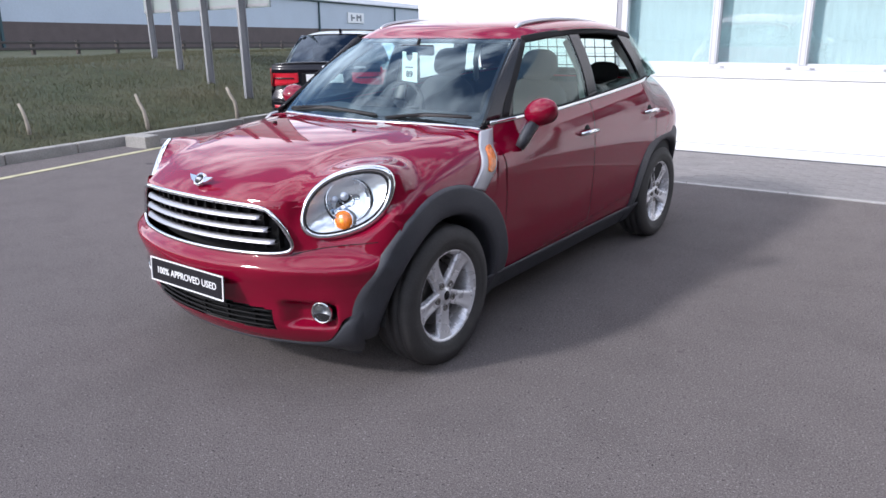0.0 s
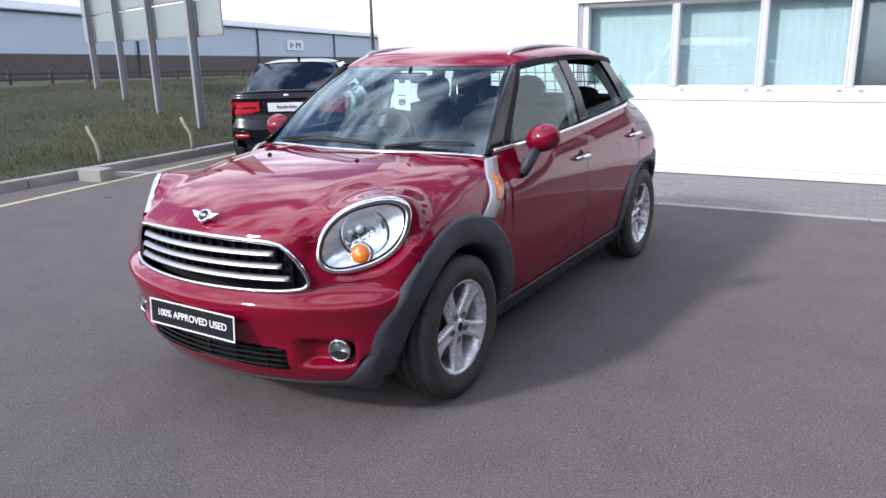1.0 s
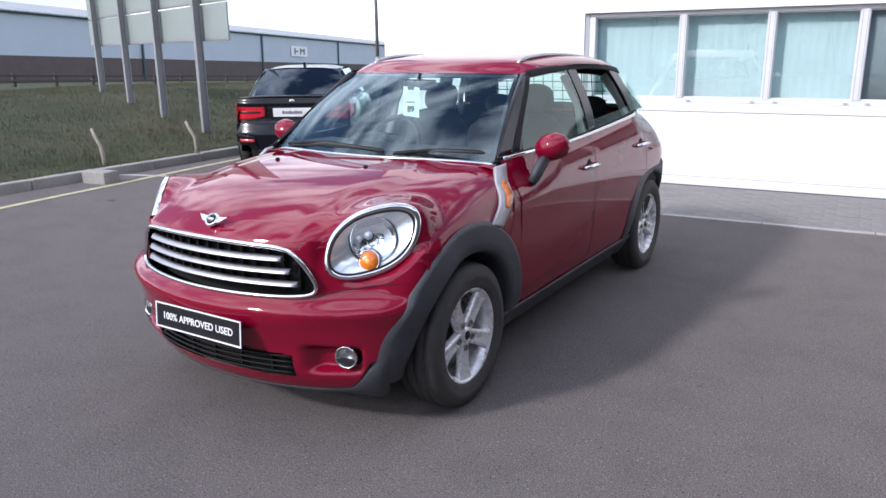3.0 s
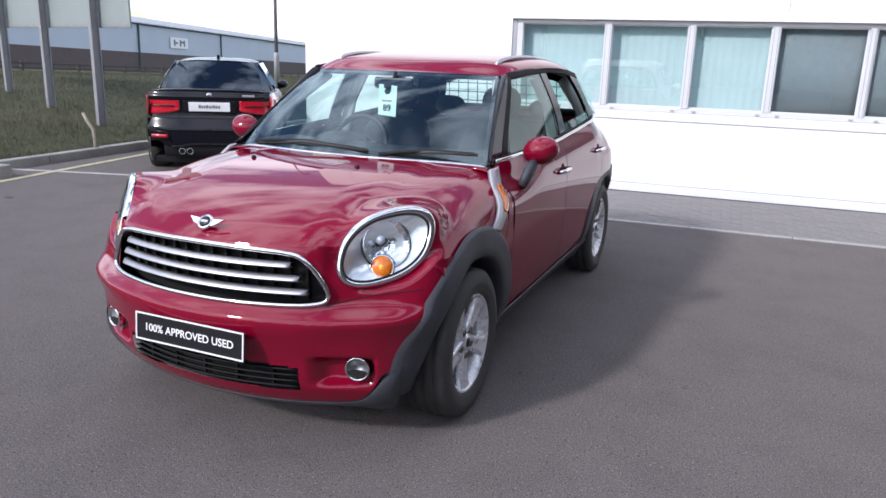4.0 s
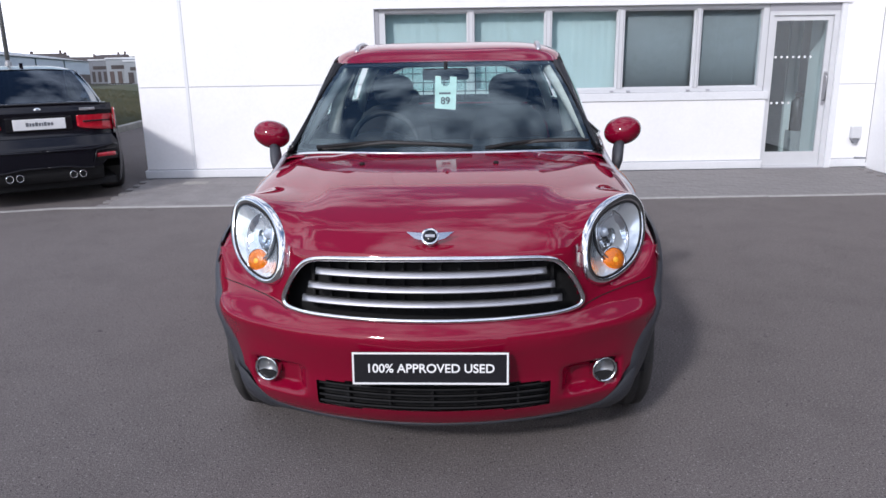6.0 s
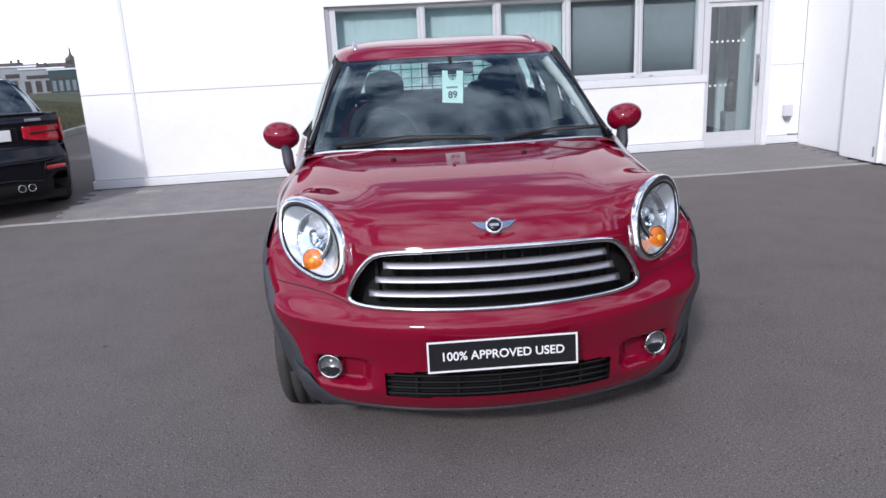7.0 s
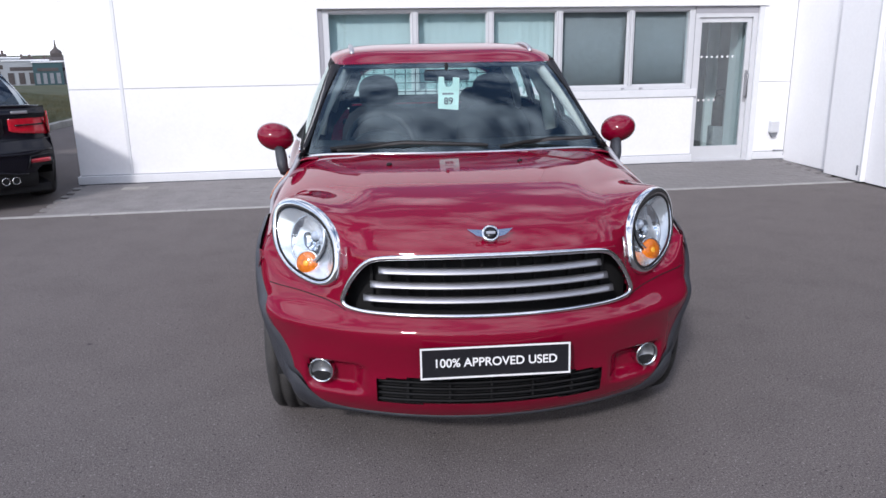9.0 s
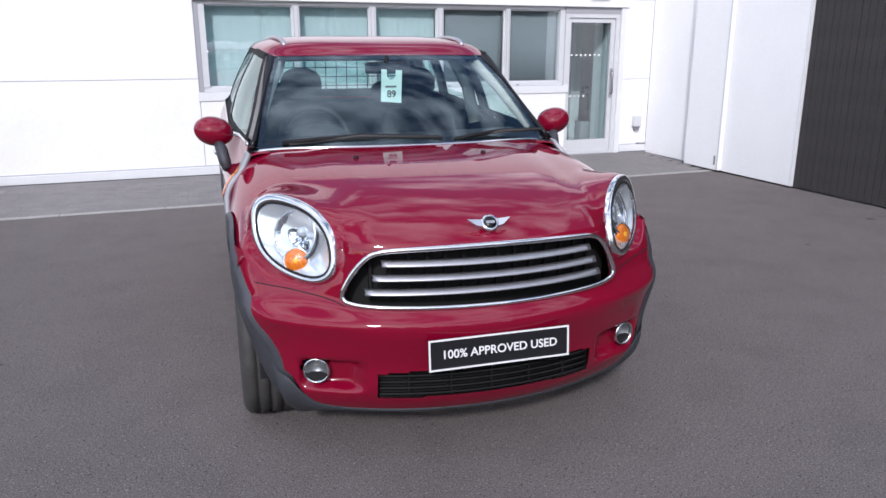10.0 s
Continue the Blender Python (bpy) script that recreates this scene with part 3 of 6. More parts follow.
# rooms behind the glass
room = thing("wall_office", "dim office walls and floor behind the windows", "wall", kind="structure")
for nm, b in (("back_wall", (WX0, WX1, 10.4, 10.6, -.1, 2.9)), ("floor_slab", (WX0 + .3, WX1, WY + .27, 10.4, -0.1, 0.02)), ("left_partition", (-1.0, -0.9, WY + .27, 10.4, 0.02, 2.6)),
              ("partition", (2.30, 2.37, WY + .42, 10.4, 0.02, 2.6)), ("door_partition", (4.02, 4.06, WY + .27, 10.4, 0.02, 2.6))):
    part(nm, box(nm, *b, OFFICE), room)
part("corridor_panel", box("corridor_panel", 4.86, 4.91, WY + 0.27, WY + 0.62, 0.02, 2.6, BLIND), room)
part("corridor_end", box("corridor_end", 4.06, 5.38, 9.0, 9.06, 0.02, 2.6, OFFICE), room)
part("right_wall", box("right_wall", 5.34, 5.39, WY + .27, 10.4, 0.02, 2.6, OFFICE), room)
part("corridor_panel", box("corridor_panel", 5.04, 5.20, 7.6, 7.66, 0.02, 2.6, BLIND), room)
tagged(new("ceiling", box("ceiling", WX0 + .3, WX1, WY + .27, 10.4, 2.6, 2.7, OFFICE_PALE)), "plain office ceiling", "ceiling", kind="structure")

# windows
window = thing("window_1", "band of five white framed windows, three with pale blinds", "window", kind="structure")
MUL = [WIN[0], 0.532, 1.447, 2.306, 3.225, WIN[1]]
for x0, x1, z0, z1 in ((WIN[0], WIN[1], WIN[2], WIN[2] + .05), (WIN[0], WIN[1], WIN[3] - .045, WIN[3])):
    part("window_frame", box("window_frame", x0, x1, WY + 0.03, WY + 0.12, z0, z1, FRAME_W, 0.004), window)
for i, x in enumerate(MUL):
    hw = 0.036 if i in (0, 5) else 0.030 if i == 4 else 0.040
    xc = x + (hw if i == 0 else -hw if i == 5 else 0)
    part("mullion", box("mullion", xc - hw, xc + hw, WY + 0.022, WY + 0.125, WIN[2] + .05, WIN[3] - .045, FRAME_W, 0.004), window)
    for g in (-0.58, 0.58) if 0 < i < 5 else ():
        part("groove", box("groove", xc + g * hw - .003, xc + g * hw + .003, WY + 0.0205, WY + 0.03, WIN[2] + .055, WIN[3] - .05, JOINT), window)
part("window_sill", box("window_sill", WIN[0] - 0.07, WIN[1] + 0.06, WY - 0.014, WY + 0.03, 0.888, 0.983, FLASHING, 0.004), window)
for i in range(5):
    o = part("pane", box("pane", MUL[i] + .03, MUL[i + 1] - .03, WY + 0.075, WY + 0.081, WIN[2] + .04, WIN[3] - .04, PANE), window)
    o.visible_shadow = False
    part("sash_bead", frame_ring("sash_bead", [(MUL[i] + .03, WIN[2] + .048), (MUL[i + 1] - .03, WIN[2] + .048), (MUL[i + 1] - .03, WIN[3] - .043), (MUL[i] + .03, WIN[3] - .043)],
         [(MUL[i] + .05, WIN[2] + .066), (MUL[i + 1] - .05, WIN[2] + .066), (MUL[i + 1] - .05, WIN[3] - .06), (MUL[i] + .05, WIN[3] - .06)],
         lambda u, v, d: (u, WY + 0.06 + d, v), 0.02, FRAME_W), window)
for i in range(3):
    b = thing("vertical_blind", "pale teal vertical blind drawn across the window", "blind", group="window blinds")
    n = 9
    w = (MUL[i + 1] - MUL[i] - .06) / n
    for k in range(n):
        x0 = MUL[i] + .03 + k * w
        part("slat", prism("slat", [(x0 - .004, WY + .20), (x0 + w * .5, WY + .1965), (x0 + w + .004, WY + .20), (x0 + w * .5, WY + .2005)],
                           lambda u, v, d: (u, v, WIN[2] - .02 + d), 0.99, BLIND), b)
# Slate sheet and top bar added; mirrored sky and interior put into colour.
for i in (3, 4):
    b = thing("roller_blind", "slate sheet added behind the pane for its sky reflection", "blind", group="window blinds")
    part("cloth", grid("cloth", lambda x, z: (x, WY + .15 + .004 * math.sin(x * 9), z), span(MUL[i] + .03, MUL[i + 1] - .03, 12), [WIN[2] - .02, 1.45, 1.93 if i == 3 else 1.97], PANE_SLATE, thick=.002), b)
    part("roller", tube("roller", [(MUL[i] + .03, WY + .17, 1.955), (MUL[i + 1] - .03, WY + .17, 1.955)], .018, FRAME_W), b)
for x in (0.62, 1.30, 1.53, 2.20, 2.40, 3.12, 3.36):
    thing("weep_cap", "small grey drain cap under the window frame", "cap", me=box("weep_cap", x, x + 0.04, WY + 0.012, WY + 0.03, WIN[2] + 0.012, WIN[2] + 0.028, JOINT))

# glazed door
door = thing("door_1", "white framed glazed entrance door with a kick plate, closed", "door", kind="structure")
D0, D1, DZ0, DZ1 = DOOR
part("door_frame", frame_ring("door_frame", [(D0, DZ0), (D1, DZ0), (D1, DZ1), (D0, DZ1)], [(D0 + .055, DZ0 + .02), (D1 - .06, DZ0 + .02), (D1 - .06, DZ1 - .05), (D0 + .055, DZ1 - .05)],
                              lambda u, v, d: (u, WY + 0.02 + d, v), 0.1, FRAME_W), door)
part("door_leaf", frame_ring("door_leaf", [(D0 + .058, DZ0 + .022), (D1 - .063, DZ0 + .022), (D1 - .063, DZ1 - .053), (D0 + .058, DZ1 - .053)],
                             [(D0 + .10, DZ0 + .19), (D1 - .12, DZ0 + .19), (D1 - .12, DZ1 - .11), (D0 + .10, DZ1 - .11)], lambda u, v, d: (u, WY + 0.045 + d, v), 0.05, FRAME_W), door)
o = part("pane", box("pane", D0 + .09, D1 - .11, WY + 0.066, WY + 0.072, DZ0 + .18, DZ1 - .10, PANE), door)
o.visible_shadow = False
h = part("door_handle", tube("door_handle", [(D1 - .085, WY + .044, .86), (D1 - .085, WY - .005, .88), (D1 - .085, WY - .005, 1.14), (D1 - .085, WY + .044, 1.16)], 0.012, SATIN), door)
part("lock_plate", box("lock_plate", D1 - .108, D1 - .068, WY + .038, WY + .046, 0.80, 1.2, SATIN, .003), door)
for row, n, z in ((0, 7, 1.36), (1, 4, 0.82)):
    for k in range(n):
        part("glass_dot", box("glass_dot", D0 + .12 + k * .07, D0 + .145 + k * .07, WY + .062, WY + .066, z, z + .025, PLATE_WHITE), door)
part("jamb_trim", box("jamb_trim", D1 + 0.001, D1 + .07, WY - .012, WY + .1, .0, 1.984, FLASHING, .004), door)
ext = thing("fire_extinguisher", "black fire extinguisher standing behind the door glass", "extinguisher", pose(4.93, 7.0, 0.40))
part("cylinder", lathe("cylinder", [(0, 0), (0, .075), (.36, .075), (.42, .045), (.44, .02), (.44, 0)], EXT, 20, "z"), ext)
part("valve", box("valve", -.03, .06, -.02, .02, .44, .50, EXT, .005), ext)
part("stand", box("stand", -.09, .09, -.09, .09, -.38, 0, OFFICE, .01), ext)
bl = thing("bulkhead_light", "white bulkhead lamp above the entrance door, off", "wall lamp")
part("housing", box("housing", 4.36, 4.66, WY - .075, WY, 2.085, 2.175, FLASHING, .012), bl)
part("diffuser", box("diffuser", 4.37, 4.65, WY - .095, WY - .07, 2.092, 2.165, FRAME_W, .01), bl)
ub = thing("utility_box", "small grey outdoor socket box on the wall", "socket")
part("housing", box("housing", 5.15, 5.27, WY - .07, WY, .40, .55, FRAME_W, .012), ub)
part("lid", prism("lid", [(5.16, .40), (5.19, .34), (5.24, .34), (5.26, .40)], lambda u, v, d: (u, WY - .05 + d, v), .05, GREY_SHED), ub)
part("pipe", tube("pipe", [(5.24, WY - .02, .16), (5.38, WY - .02, .155), (5.38, WY - .02, .1)], .012, GREY_SHED), ub)

# white wing with black timber cladding
wing = thing("wall_east", "white wing wall with a projecting pier and black timber cladding", "wall", kind="structure")
part("backing", box("backing", 5.416, 5.65, -14, WY + .25, -0.1, WT, JOINT), wing)
part("panel", box("panel", 5.40, 5.416, 4.985, WY - .002, 0.03, WT, CLADDING, .003), wing)
part("sliding_door", box("sliding_door", 5.275, 5.34, 4.372, 5.02, .025, WT, CLADDING, .006), wing, "white flush sliding door")
part("door_edge", box("door_edge", 5.268, 5.276, 4.378, 4.40, .03, WT, FRAME_W, .002), wing)
part("door_panel", box("door_panel", 5.325, 5.416, 3.285, 4.366, 0.02, WT, CLADDING, .004), wing, "white flush wall panel")
part("corner_strip", box("corner_strip", 5.318, 5.416, 3.268, 3.284, 0.02, WT, FLASHING, .003), wing)
part("sliding_bolt", box("sliding_bolt", 5.266, 5.275, 4.43, 4.45, .09, .20, GREY_SHED), wing)
_sl = box("slat", 5.355, 5.415, -.0385, .0385, 0.02, WT, SLAT, .004)
for k in range(210):
    part("slat", _sl, wing, "black stained timber slat" if k == 0 else "", pose(random.uniform(-.004, .004), 3.225 - k * .0815, 0))
thing("drain_cover", "pale rectangular drain cover in the paving", "drain cover", me=box("drain_cover", -2.88, -2.60, 5.62, 5.78, pave_z(5.7) - .01, pave_z(5.7) + .006, CONCRETE, .003))


# ---- trees behind the camera, which the windows mirror ----
def tree(seed):
    rnd = random.Random(seed)
    t = thing("tree", "tall dark tree in sparse leaf beside the car park", "tree", pose(0, 0, -0.1), group="row of trees")
    part("trunk", tube("trunk", [(0, 0, 0), (.05, .03, 1.6), (-.05, .1, 3.4), (.1, 0, 6.0), (.05, .05, 8.6)], lambda q: 0.22 * (1 - q) + 0.03, BARK, sides=9), t)
    tips = []
    for k in range(11):
        a, z = k * 2.4 + rnd.uniform(-.4, .4), 2.8 + k * 0.5
        r = (2.6 - 0.14 * k) * rnd.uniform(.8, 1.15)
        tip = Vector((r * math.cos(a), r * math.sin(a), z + r * 0.55))
        tips.append((Vector((0, 0, z)), tip))
        part("limb", tube("limb", [(0, 0, z), tip * 0.5 + Vector((0, 0, z * 0.5 + .15)), tip], lambda q: 0.075 * (1 - q) + 0.015, BARK, sides=6), t)
    verts, faces = [], []
    for _ in range(1900):
        base, tip = rnd.choice(tips)
        c = base.lerp(tip, rnd.uniform(.35, 1.1)) + Vector((rnd.gauss(0, .42), rnd.gauss(0, .42), rnd.gauss(0.1, .36)))
        u = Vector((rnd.gauss(0, 1), rnd.gauss(0, 1), rnd.gauss(0, 1))).normalized() * rnd.uniform(.08, .17)
        v = u.cross(Vector((rnd.gauss(0, 1), rnd.gauss(0, 1), rnd.gauss(0, 1)))).normalized() * rnd.uniform(.05, .11)
        n = len(verts)
        verts += [c - u, c + v, c + u, c - v]
        faces.append((n, n + 1, n + 2, n + 3))
    part("crown", mesh_from("crown", verts, faces, LEAF), t, "ragged crown of small dark leaves")
    return t


_tree = tree(3)
_tree.matrix_basis = pose(-16, -31, -0.1)
for k in range(1, 11):
    copy_thing(_tree, pose(-16 + k * 4.3 + random.uniform(-1, 1), -31 + random.uniform(-3, 3), -0.1, 0, 0, random.uniform(0, 360)))
# Unseen wall, added so the panes mirror grey instead of bright sky.
tagged(new("reflection_wall", box("reflection_wall", -45, 45, -37.3, -37.0, -0.1, 4.0, OFFICE)), "plain grey unseen wall added to tone down mirrored sky", "wall", kind="structure")


# ---- the red hatchback: x to its left, y to its back, z up, origin under the front axle ----
CAR = pose(0.0965, 0.08, 0, 0, 0, -3.15)
WB, WHEEL_R = 2.595, 0.332
car = thing("hatchback_car", "glossy crimson five-door hatchback with black arch trims and chrome grille", "car", CAR)


def lerp(a, b, t):
    return a + (b - a) * t


def curve(t, *knots):
    """A smooth value at t through (t, value) knots."""
    if t <= knots[0][0]:
        return knots[0][1]
    if t >= knots[-1][0]:
        return knots[-1][1]
    for i in range(len(knots) - 1):
        if t <= knots[i + 1][0]:
            break
    (x0, y0), (x1, y1) = knots[i], knots[i + 1]
    xa, ya = knots[i - 1] if i else (2 * x0 - x1, 2 * y0 - y1)
    xb, yb = knots[i + 2] if i + 2 < len(knots) else (2 * x1 - x0, 2 * y1 - y0)
    h = x1 - x0
    m0, m1 = (y1 - ya) / (x1 - xa) * h, (yb - y0) / (xb - x0) * h
    u = (t - x0) / h
    return (2 * u ** 3 - 3 * u * u + 1) * y0 + (u ** 3 - 2 * u * u + u) * m0 + (3 * u * u - 2 * u ** 3) * y1 + (u ** 3 - u * u) * m1


def step01(a, b, t):
    t = max(0.0, min(1.0, (t - a) / (b - a)))
    return t * t * (3 - 2 * t)


def nose_y(z):
    """The front's profile on the centre line."""
    return curve(z, (0.17, -0.62), (0.22, -0.675), (0.27, -0.715), (0.33, -0.742), (0.42, -0.752), (0.50, -0.775), (0.545, -0.79), (0.585, -0.792), (0.615, -0.768),
                 (0.64, -0.752), (0.72, -0.745), (0.84, -0.735), (0.90, -0.70))


def sweep(x):
    return 0.066 * (abs(x) / 0.41) ** 2.05


def ledge(z):
    return 0.10 * step01(0.36, 0.54, z) + 0.05 * step01(0.602, 0.640, z) + 0.21 * step01(0.625, 0.82, z)


def recess(x, z):
    """How much further back the corners run above the bumper's shoulder."""
    return 1.0 + ledge(z) * step01(0.40, 0.64, abs(x))


def front_y(x, z):
    return nose_y(z) + sweep(x) * recess(x, z)


def belt_z(y):
    t = max(0.0, y - 0.5)
    return 1.058 + 0.018 * t + 0.0155 * t * t


def glass_x(y, z):
    """Half the width of the cabin."""
    t = (z - 1.06) / 0.40
    bow = curve(y, (0.4, -0.140), (0.7, -0.090), (1.0, -0.042), (1.3, -0.006), (1.6, 0.0), (2.2, -0.004), (2.8, -0.045))
    return lerp(0.806, 0.640, t) + 0.022 * step01(0.6, 1.3, y) * math.sin(math.pi * max(0, min(1, t))) + bow * (0.5 + 0.5 * t) + (-0.02 * max(0, y - 2.4))


def side_x(y, z):
    """Half the width of the body."""
    x = 0.867 - (0.17 if z < 0.78 else 0.30) * (z - 0.78) ** 2
    e = z - (belt_z(y) - 0.13)
    if e > 0:
        x -= 1.5 * e * e
    if z < 0.45:
        x -= 0.9 * (0.45 - z) ** 2
    # waist groove and the swelling towards the rear wheels
    x += 0.012 * math.exp(-((y - WB) / 0.55) ** 2) * (1 if z < 0.9 else 0.6)
    if y > 2.65:
        x -= 0.30 * ((y - 2.65) / 0.6) ** 2.4
    if y < 0.15:
        x -= 0.035 * (0.15 - y) ** 2
    # the shoulder rolls in towards the foot of the windscreen
    if z > 0.86 and y < 1.0:
        x = max(x - 5.5 * (z - 0.86) ** 2 * (1 - step01(0.35, 1.0, y)), min(x, glass_x(y, z) + 0.004))
    # and again towards the tail
    if z > 0.82 and y > 2.2:
        x -= 1.9 * (z - 0.82) ** 2 * step01(2.2, 2.95, y)
    return x


def front_x(y, z):
    """Half the width that the rounded nose leaves at y."""
    d = max(0.0, y - nose_y(min(z, 0.80)))
    return 0.41 * (d / (0.066 * (1 + ledge(z)))) ** (1 / 2.05)


def soft_min(a, b, k=0.040):
    m = min(a, b)
    return m - k * math.log(math.exp((m - a) / k) + math.exp((m - b) / k))


def tuck(y, z):
    """How far the black trim ahead of the front wheels draws in towards the ground."""
    return 0.042 * (1 - step01(0.30, 0.74, z)) * step01(0.2, 0.42, -y)


def skin_x(y, z):
    return soft_min(side_x(y, z), front_x(y, z))


def arch_d(p, cy):
    return math.hypot(p.y - cy, p.z - 0.325)


def chin_z(x):
    return curve(abs(x), (0.0, 0.222), (0.40, 0.228), (0.60, 0.248), (0.665, 0.302), (0.71, 0.358), (0.77, 0.39), (0.83, 0.46), (0.88, 0.49))


def chin_foot(x):
    return 0.176 - 0.016 * step01(0.45, 0.70, abs(x))


def in_grille(x, z, grow=0.0):
    a = abs(x)
    zt = 0.843 - 0.012 * (a / 0.4) ** 2 + grow
    zb = 0.638 + 0.006 * (a / 0.45) ** 2 - grow
    xe = curve(z, (0.635, 0.47), (0.665, 0.508), (0.742, 0.482), (0.81, 0.432), (0.84, 0.385)) + grow
    return zb < z < zt and a < xe


def in_intake(x, z):
    return abs(x) < 0.415 and 0.292 < z < 0.412 - 0.02 * (x / 0.4) ** 2


def in_fog(x, z):
    return math.hypot((abs(x) - 0.613) / 0.050, (z - 0.392) / 0.050) < 1


# plane of the headlamps, and their outline
HC = Vector((0.655, -0.437, 0.843))
HN = Vector((0.66, -0.69, 0.30)).normalized()
H1 = (Vector((0.70, 0.70, 0.12)) - HN * Vector((0.70, 0.70, 0.12)).dot(HN)).normalized()
H2 = HN.cross(H1)
H2 = H2 if H2.z > 0 else -H2
SQUARE = 2.35


def egg(t, grow=0.0):
    """The lamp's outline, fuller towards the top outer side."""
    c, s = math.cos(t), math.sin(t)
    c, s = math.copysign(abs(c) ** (2 / SQUARE), c), math.copysign(abs(s) ** (2 / SQUARE), s)
    rx, ry = 0.182 + grow, 0.124 + grow
    u, v = rx * c, ry * s
    return u + 0.052 * s, v + 0.010 * c


def in_lamp(p, grow=0.006):
    q = Vector((abs(p.x), p.y, p.z)) - HC
    u, v, d = q.dot(H1), q.dot(H2), q.dot(HN)
    s = (v - 0.010 * u / 0.182) / (0.124 + grow)
    c = (u - 0.052 * s) / (0.182 + grow)
    return abs(c) ** SQUARE + abs(s) ** SQUARE < 1 and -0.10 < d < 0.12


def lamp_frame(p):
    """In-plane place, height and outline radius of p against the headlamp on its side."""
    q = Vector((abs(p[0]), p[1], p[2])) - HC
    a, b, d = q.dot(H1), q.dot(H2), q.dot(HN)
    k = (b - 0.010 * a / 0.182) / 0.124
    c = (a - 0.052 * k) / 0.182
    return a, b, d, (abs(c) ** SQUARE + abs(k) ** SQUARE) ** (1 / SQUARE)


def faired(f, us, vs, gap, reach, low):
    """The skin f with its surroundings of each headlamp bent smoothly on to the plane of the lamp's rim."""
    nu, nv = len(us), len(vs)
    P = np.array([[f(u, v) for v in vs] for u in us], float)
    for side in (1, -1):
        A = np.array([[lamp_frame(p) for p in row] for row in P])
        a, b, d, r = A[..., 0], A[..., 1], A[..., 2].copy(), A[..., 3]
        out = (r - 1) * 0.15
        near = (P[..., 0] * side > 0.05) & (np.abs(d) < 0.20)
        inside = near & (out < 0.012)
        free = near & ~inside & (out < np.where(b > 0, reach * 1.4, reach)) & (P[..., 2] > low)
        old = d.copy()
        d[inside] = gap

        # second differences along both grid lines, weighted so that a plane has none
        def bend(e):
            q = np.zeros_like(e)
            for axis in (0, 1):
                sa, sb = np.diff(a, axis=axis), np.diff(b, axis=axis)
                k = 1 / (np.hypot(sa, sb) + 1e-4)
                g = np.diff(e, axis=axis) * k
                w = k[:-1] + k[1:] if axis == 0 else k[:, :-1] + k[:, 1:]
                t = (np.diff(g, axis=axis)) / w
                if axis == 0:
                    q[1:-1] += t
                else:
                    q[:, 1:-1] += t
            return q

        def bend_back(q):
            e = np.zeros_like(q)
            for axis in (0, 1):
                sa, sb = np.diff(a, axis=axis), np.diff(b, axis=axis)
                k = 1 / (np.hypot(sa, sb) + 1e-4)
                w = k[:-1] + k[1:] if axis == 0 else k[:, :-1] + k[:, 1:]
                t = (q[1:-1] if axis == 0 else q[:, 1:-1]) / w
                if axis == 0:
                    e[:-2] += t * k[:-1]
                    e[1:-1] -= t * w
                    e[2:] += t * k[1:]
                else:
                    e[:, :-2] += t * k[:, :-1]
                    e[:, 1:-1] -= t * w
                    e[:, 2:] += t * k[:, 1:]
            return e
        aim = 0.85 * bend(old) * ~inside
        x = np.where(free, old, 0.0)
        fixed = np.where(free, 0.0, d)
        rhs = bend_back(aim - bend(fixed)) * free
        res = rhs - bend_back(bend(x)) * free
        p, rr = res.copy(), (res * res).sum()
        for _ in range(2500):
            Ap = bend_back(bend(p)) * free
            al = rr / max((p * Ap).sum(), 1e-30)
            x, res = x + al * p, res - al * Ap
            rn = (res * res).sum()
            if rn < 1e-16:
                break
            p, rr = res + p * (rn / rr), rn
        d = np.where(free, x, d)
        P += ((d - old) * (free | inside))[..., None] * np.array([side * HN.x, HN.y, HN.z])
    place = {(u, v): tuple(P[i, j]) for i, u in enumerate(us) for j, v in enumerate(vs)}
    return lambda u, v: place[(u, v)]


XS = span(-1.06, 1.06, 181)


def front_pt(x, z, dy=0.0):
    """A point of the front skin, which turns into the flank at its ends."""
    y = front_y(x, z) + dy
    return math.copysign(soft_min(abs(x), side_x(y, z)) if abs(x) > 0.6 else abs(x), x), y, z


def bumper_keep(p):
    return not in_grille(p.x, p.z, 0.0) and not in_intake(p.x, p.z) and not in_fog(p.x, p.z) and arch_d(p, 0) > 0.507 and not in_lamp(p) and (p.z < 0.79 or abs(p.x) < 0.60)


def scoop(x, z):
    """The hollow round the fog lamp, running in to the intake."""
    a = abs(x)
    across = step01(0.435, 0.50, a) * (1 - step01(0.645, 0.695, a))
    return 0.062 * across * step01(0.308, 0.345, z) * (1 - step01(0.405, 0.450, z)) * (0.55 + 0.45 * step01(0.70, 0.50, a) if a > 0.5 else 0.55 + 0.45 * step01(0.40, 0.5, a))


def bumper_xyz(x, z, out=0.0):
    px, y, z = front_pt(x, z, scoop(x, z))
    n = Vector((px, y + 0.15)).normalized()
    shelf = 0.022 * step01(0.588, 0.668, z) * step01(0.42, 0.62, abs(x)) * (1 - step01(0.70, 0.83, abs(px))) - 0.010 * math.exp(-((z - 0.585) / 0.030) ** 2) * step01(0.38, 0.60, abs(x)) * (1 - step01(0.74, 0.84, abs(px))) - out
    px, y = px - n.x * shelf, y - n.y * shelf
    return px - math.copysign(tuck(y, z) * step01(0.64, 0.80, abs(px)), px), y, z


def bumper_pt(x, t):
    return bumper_xyz(x, lerp(chin_z(x), 0.86, t))


BS = span(0, 1, 90)
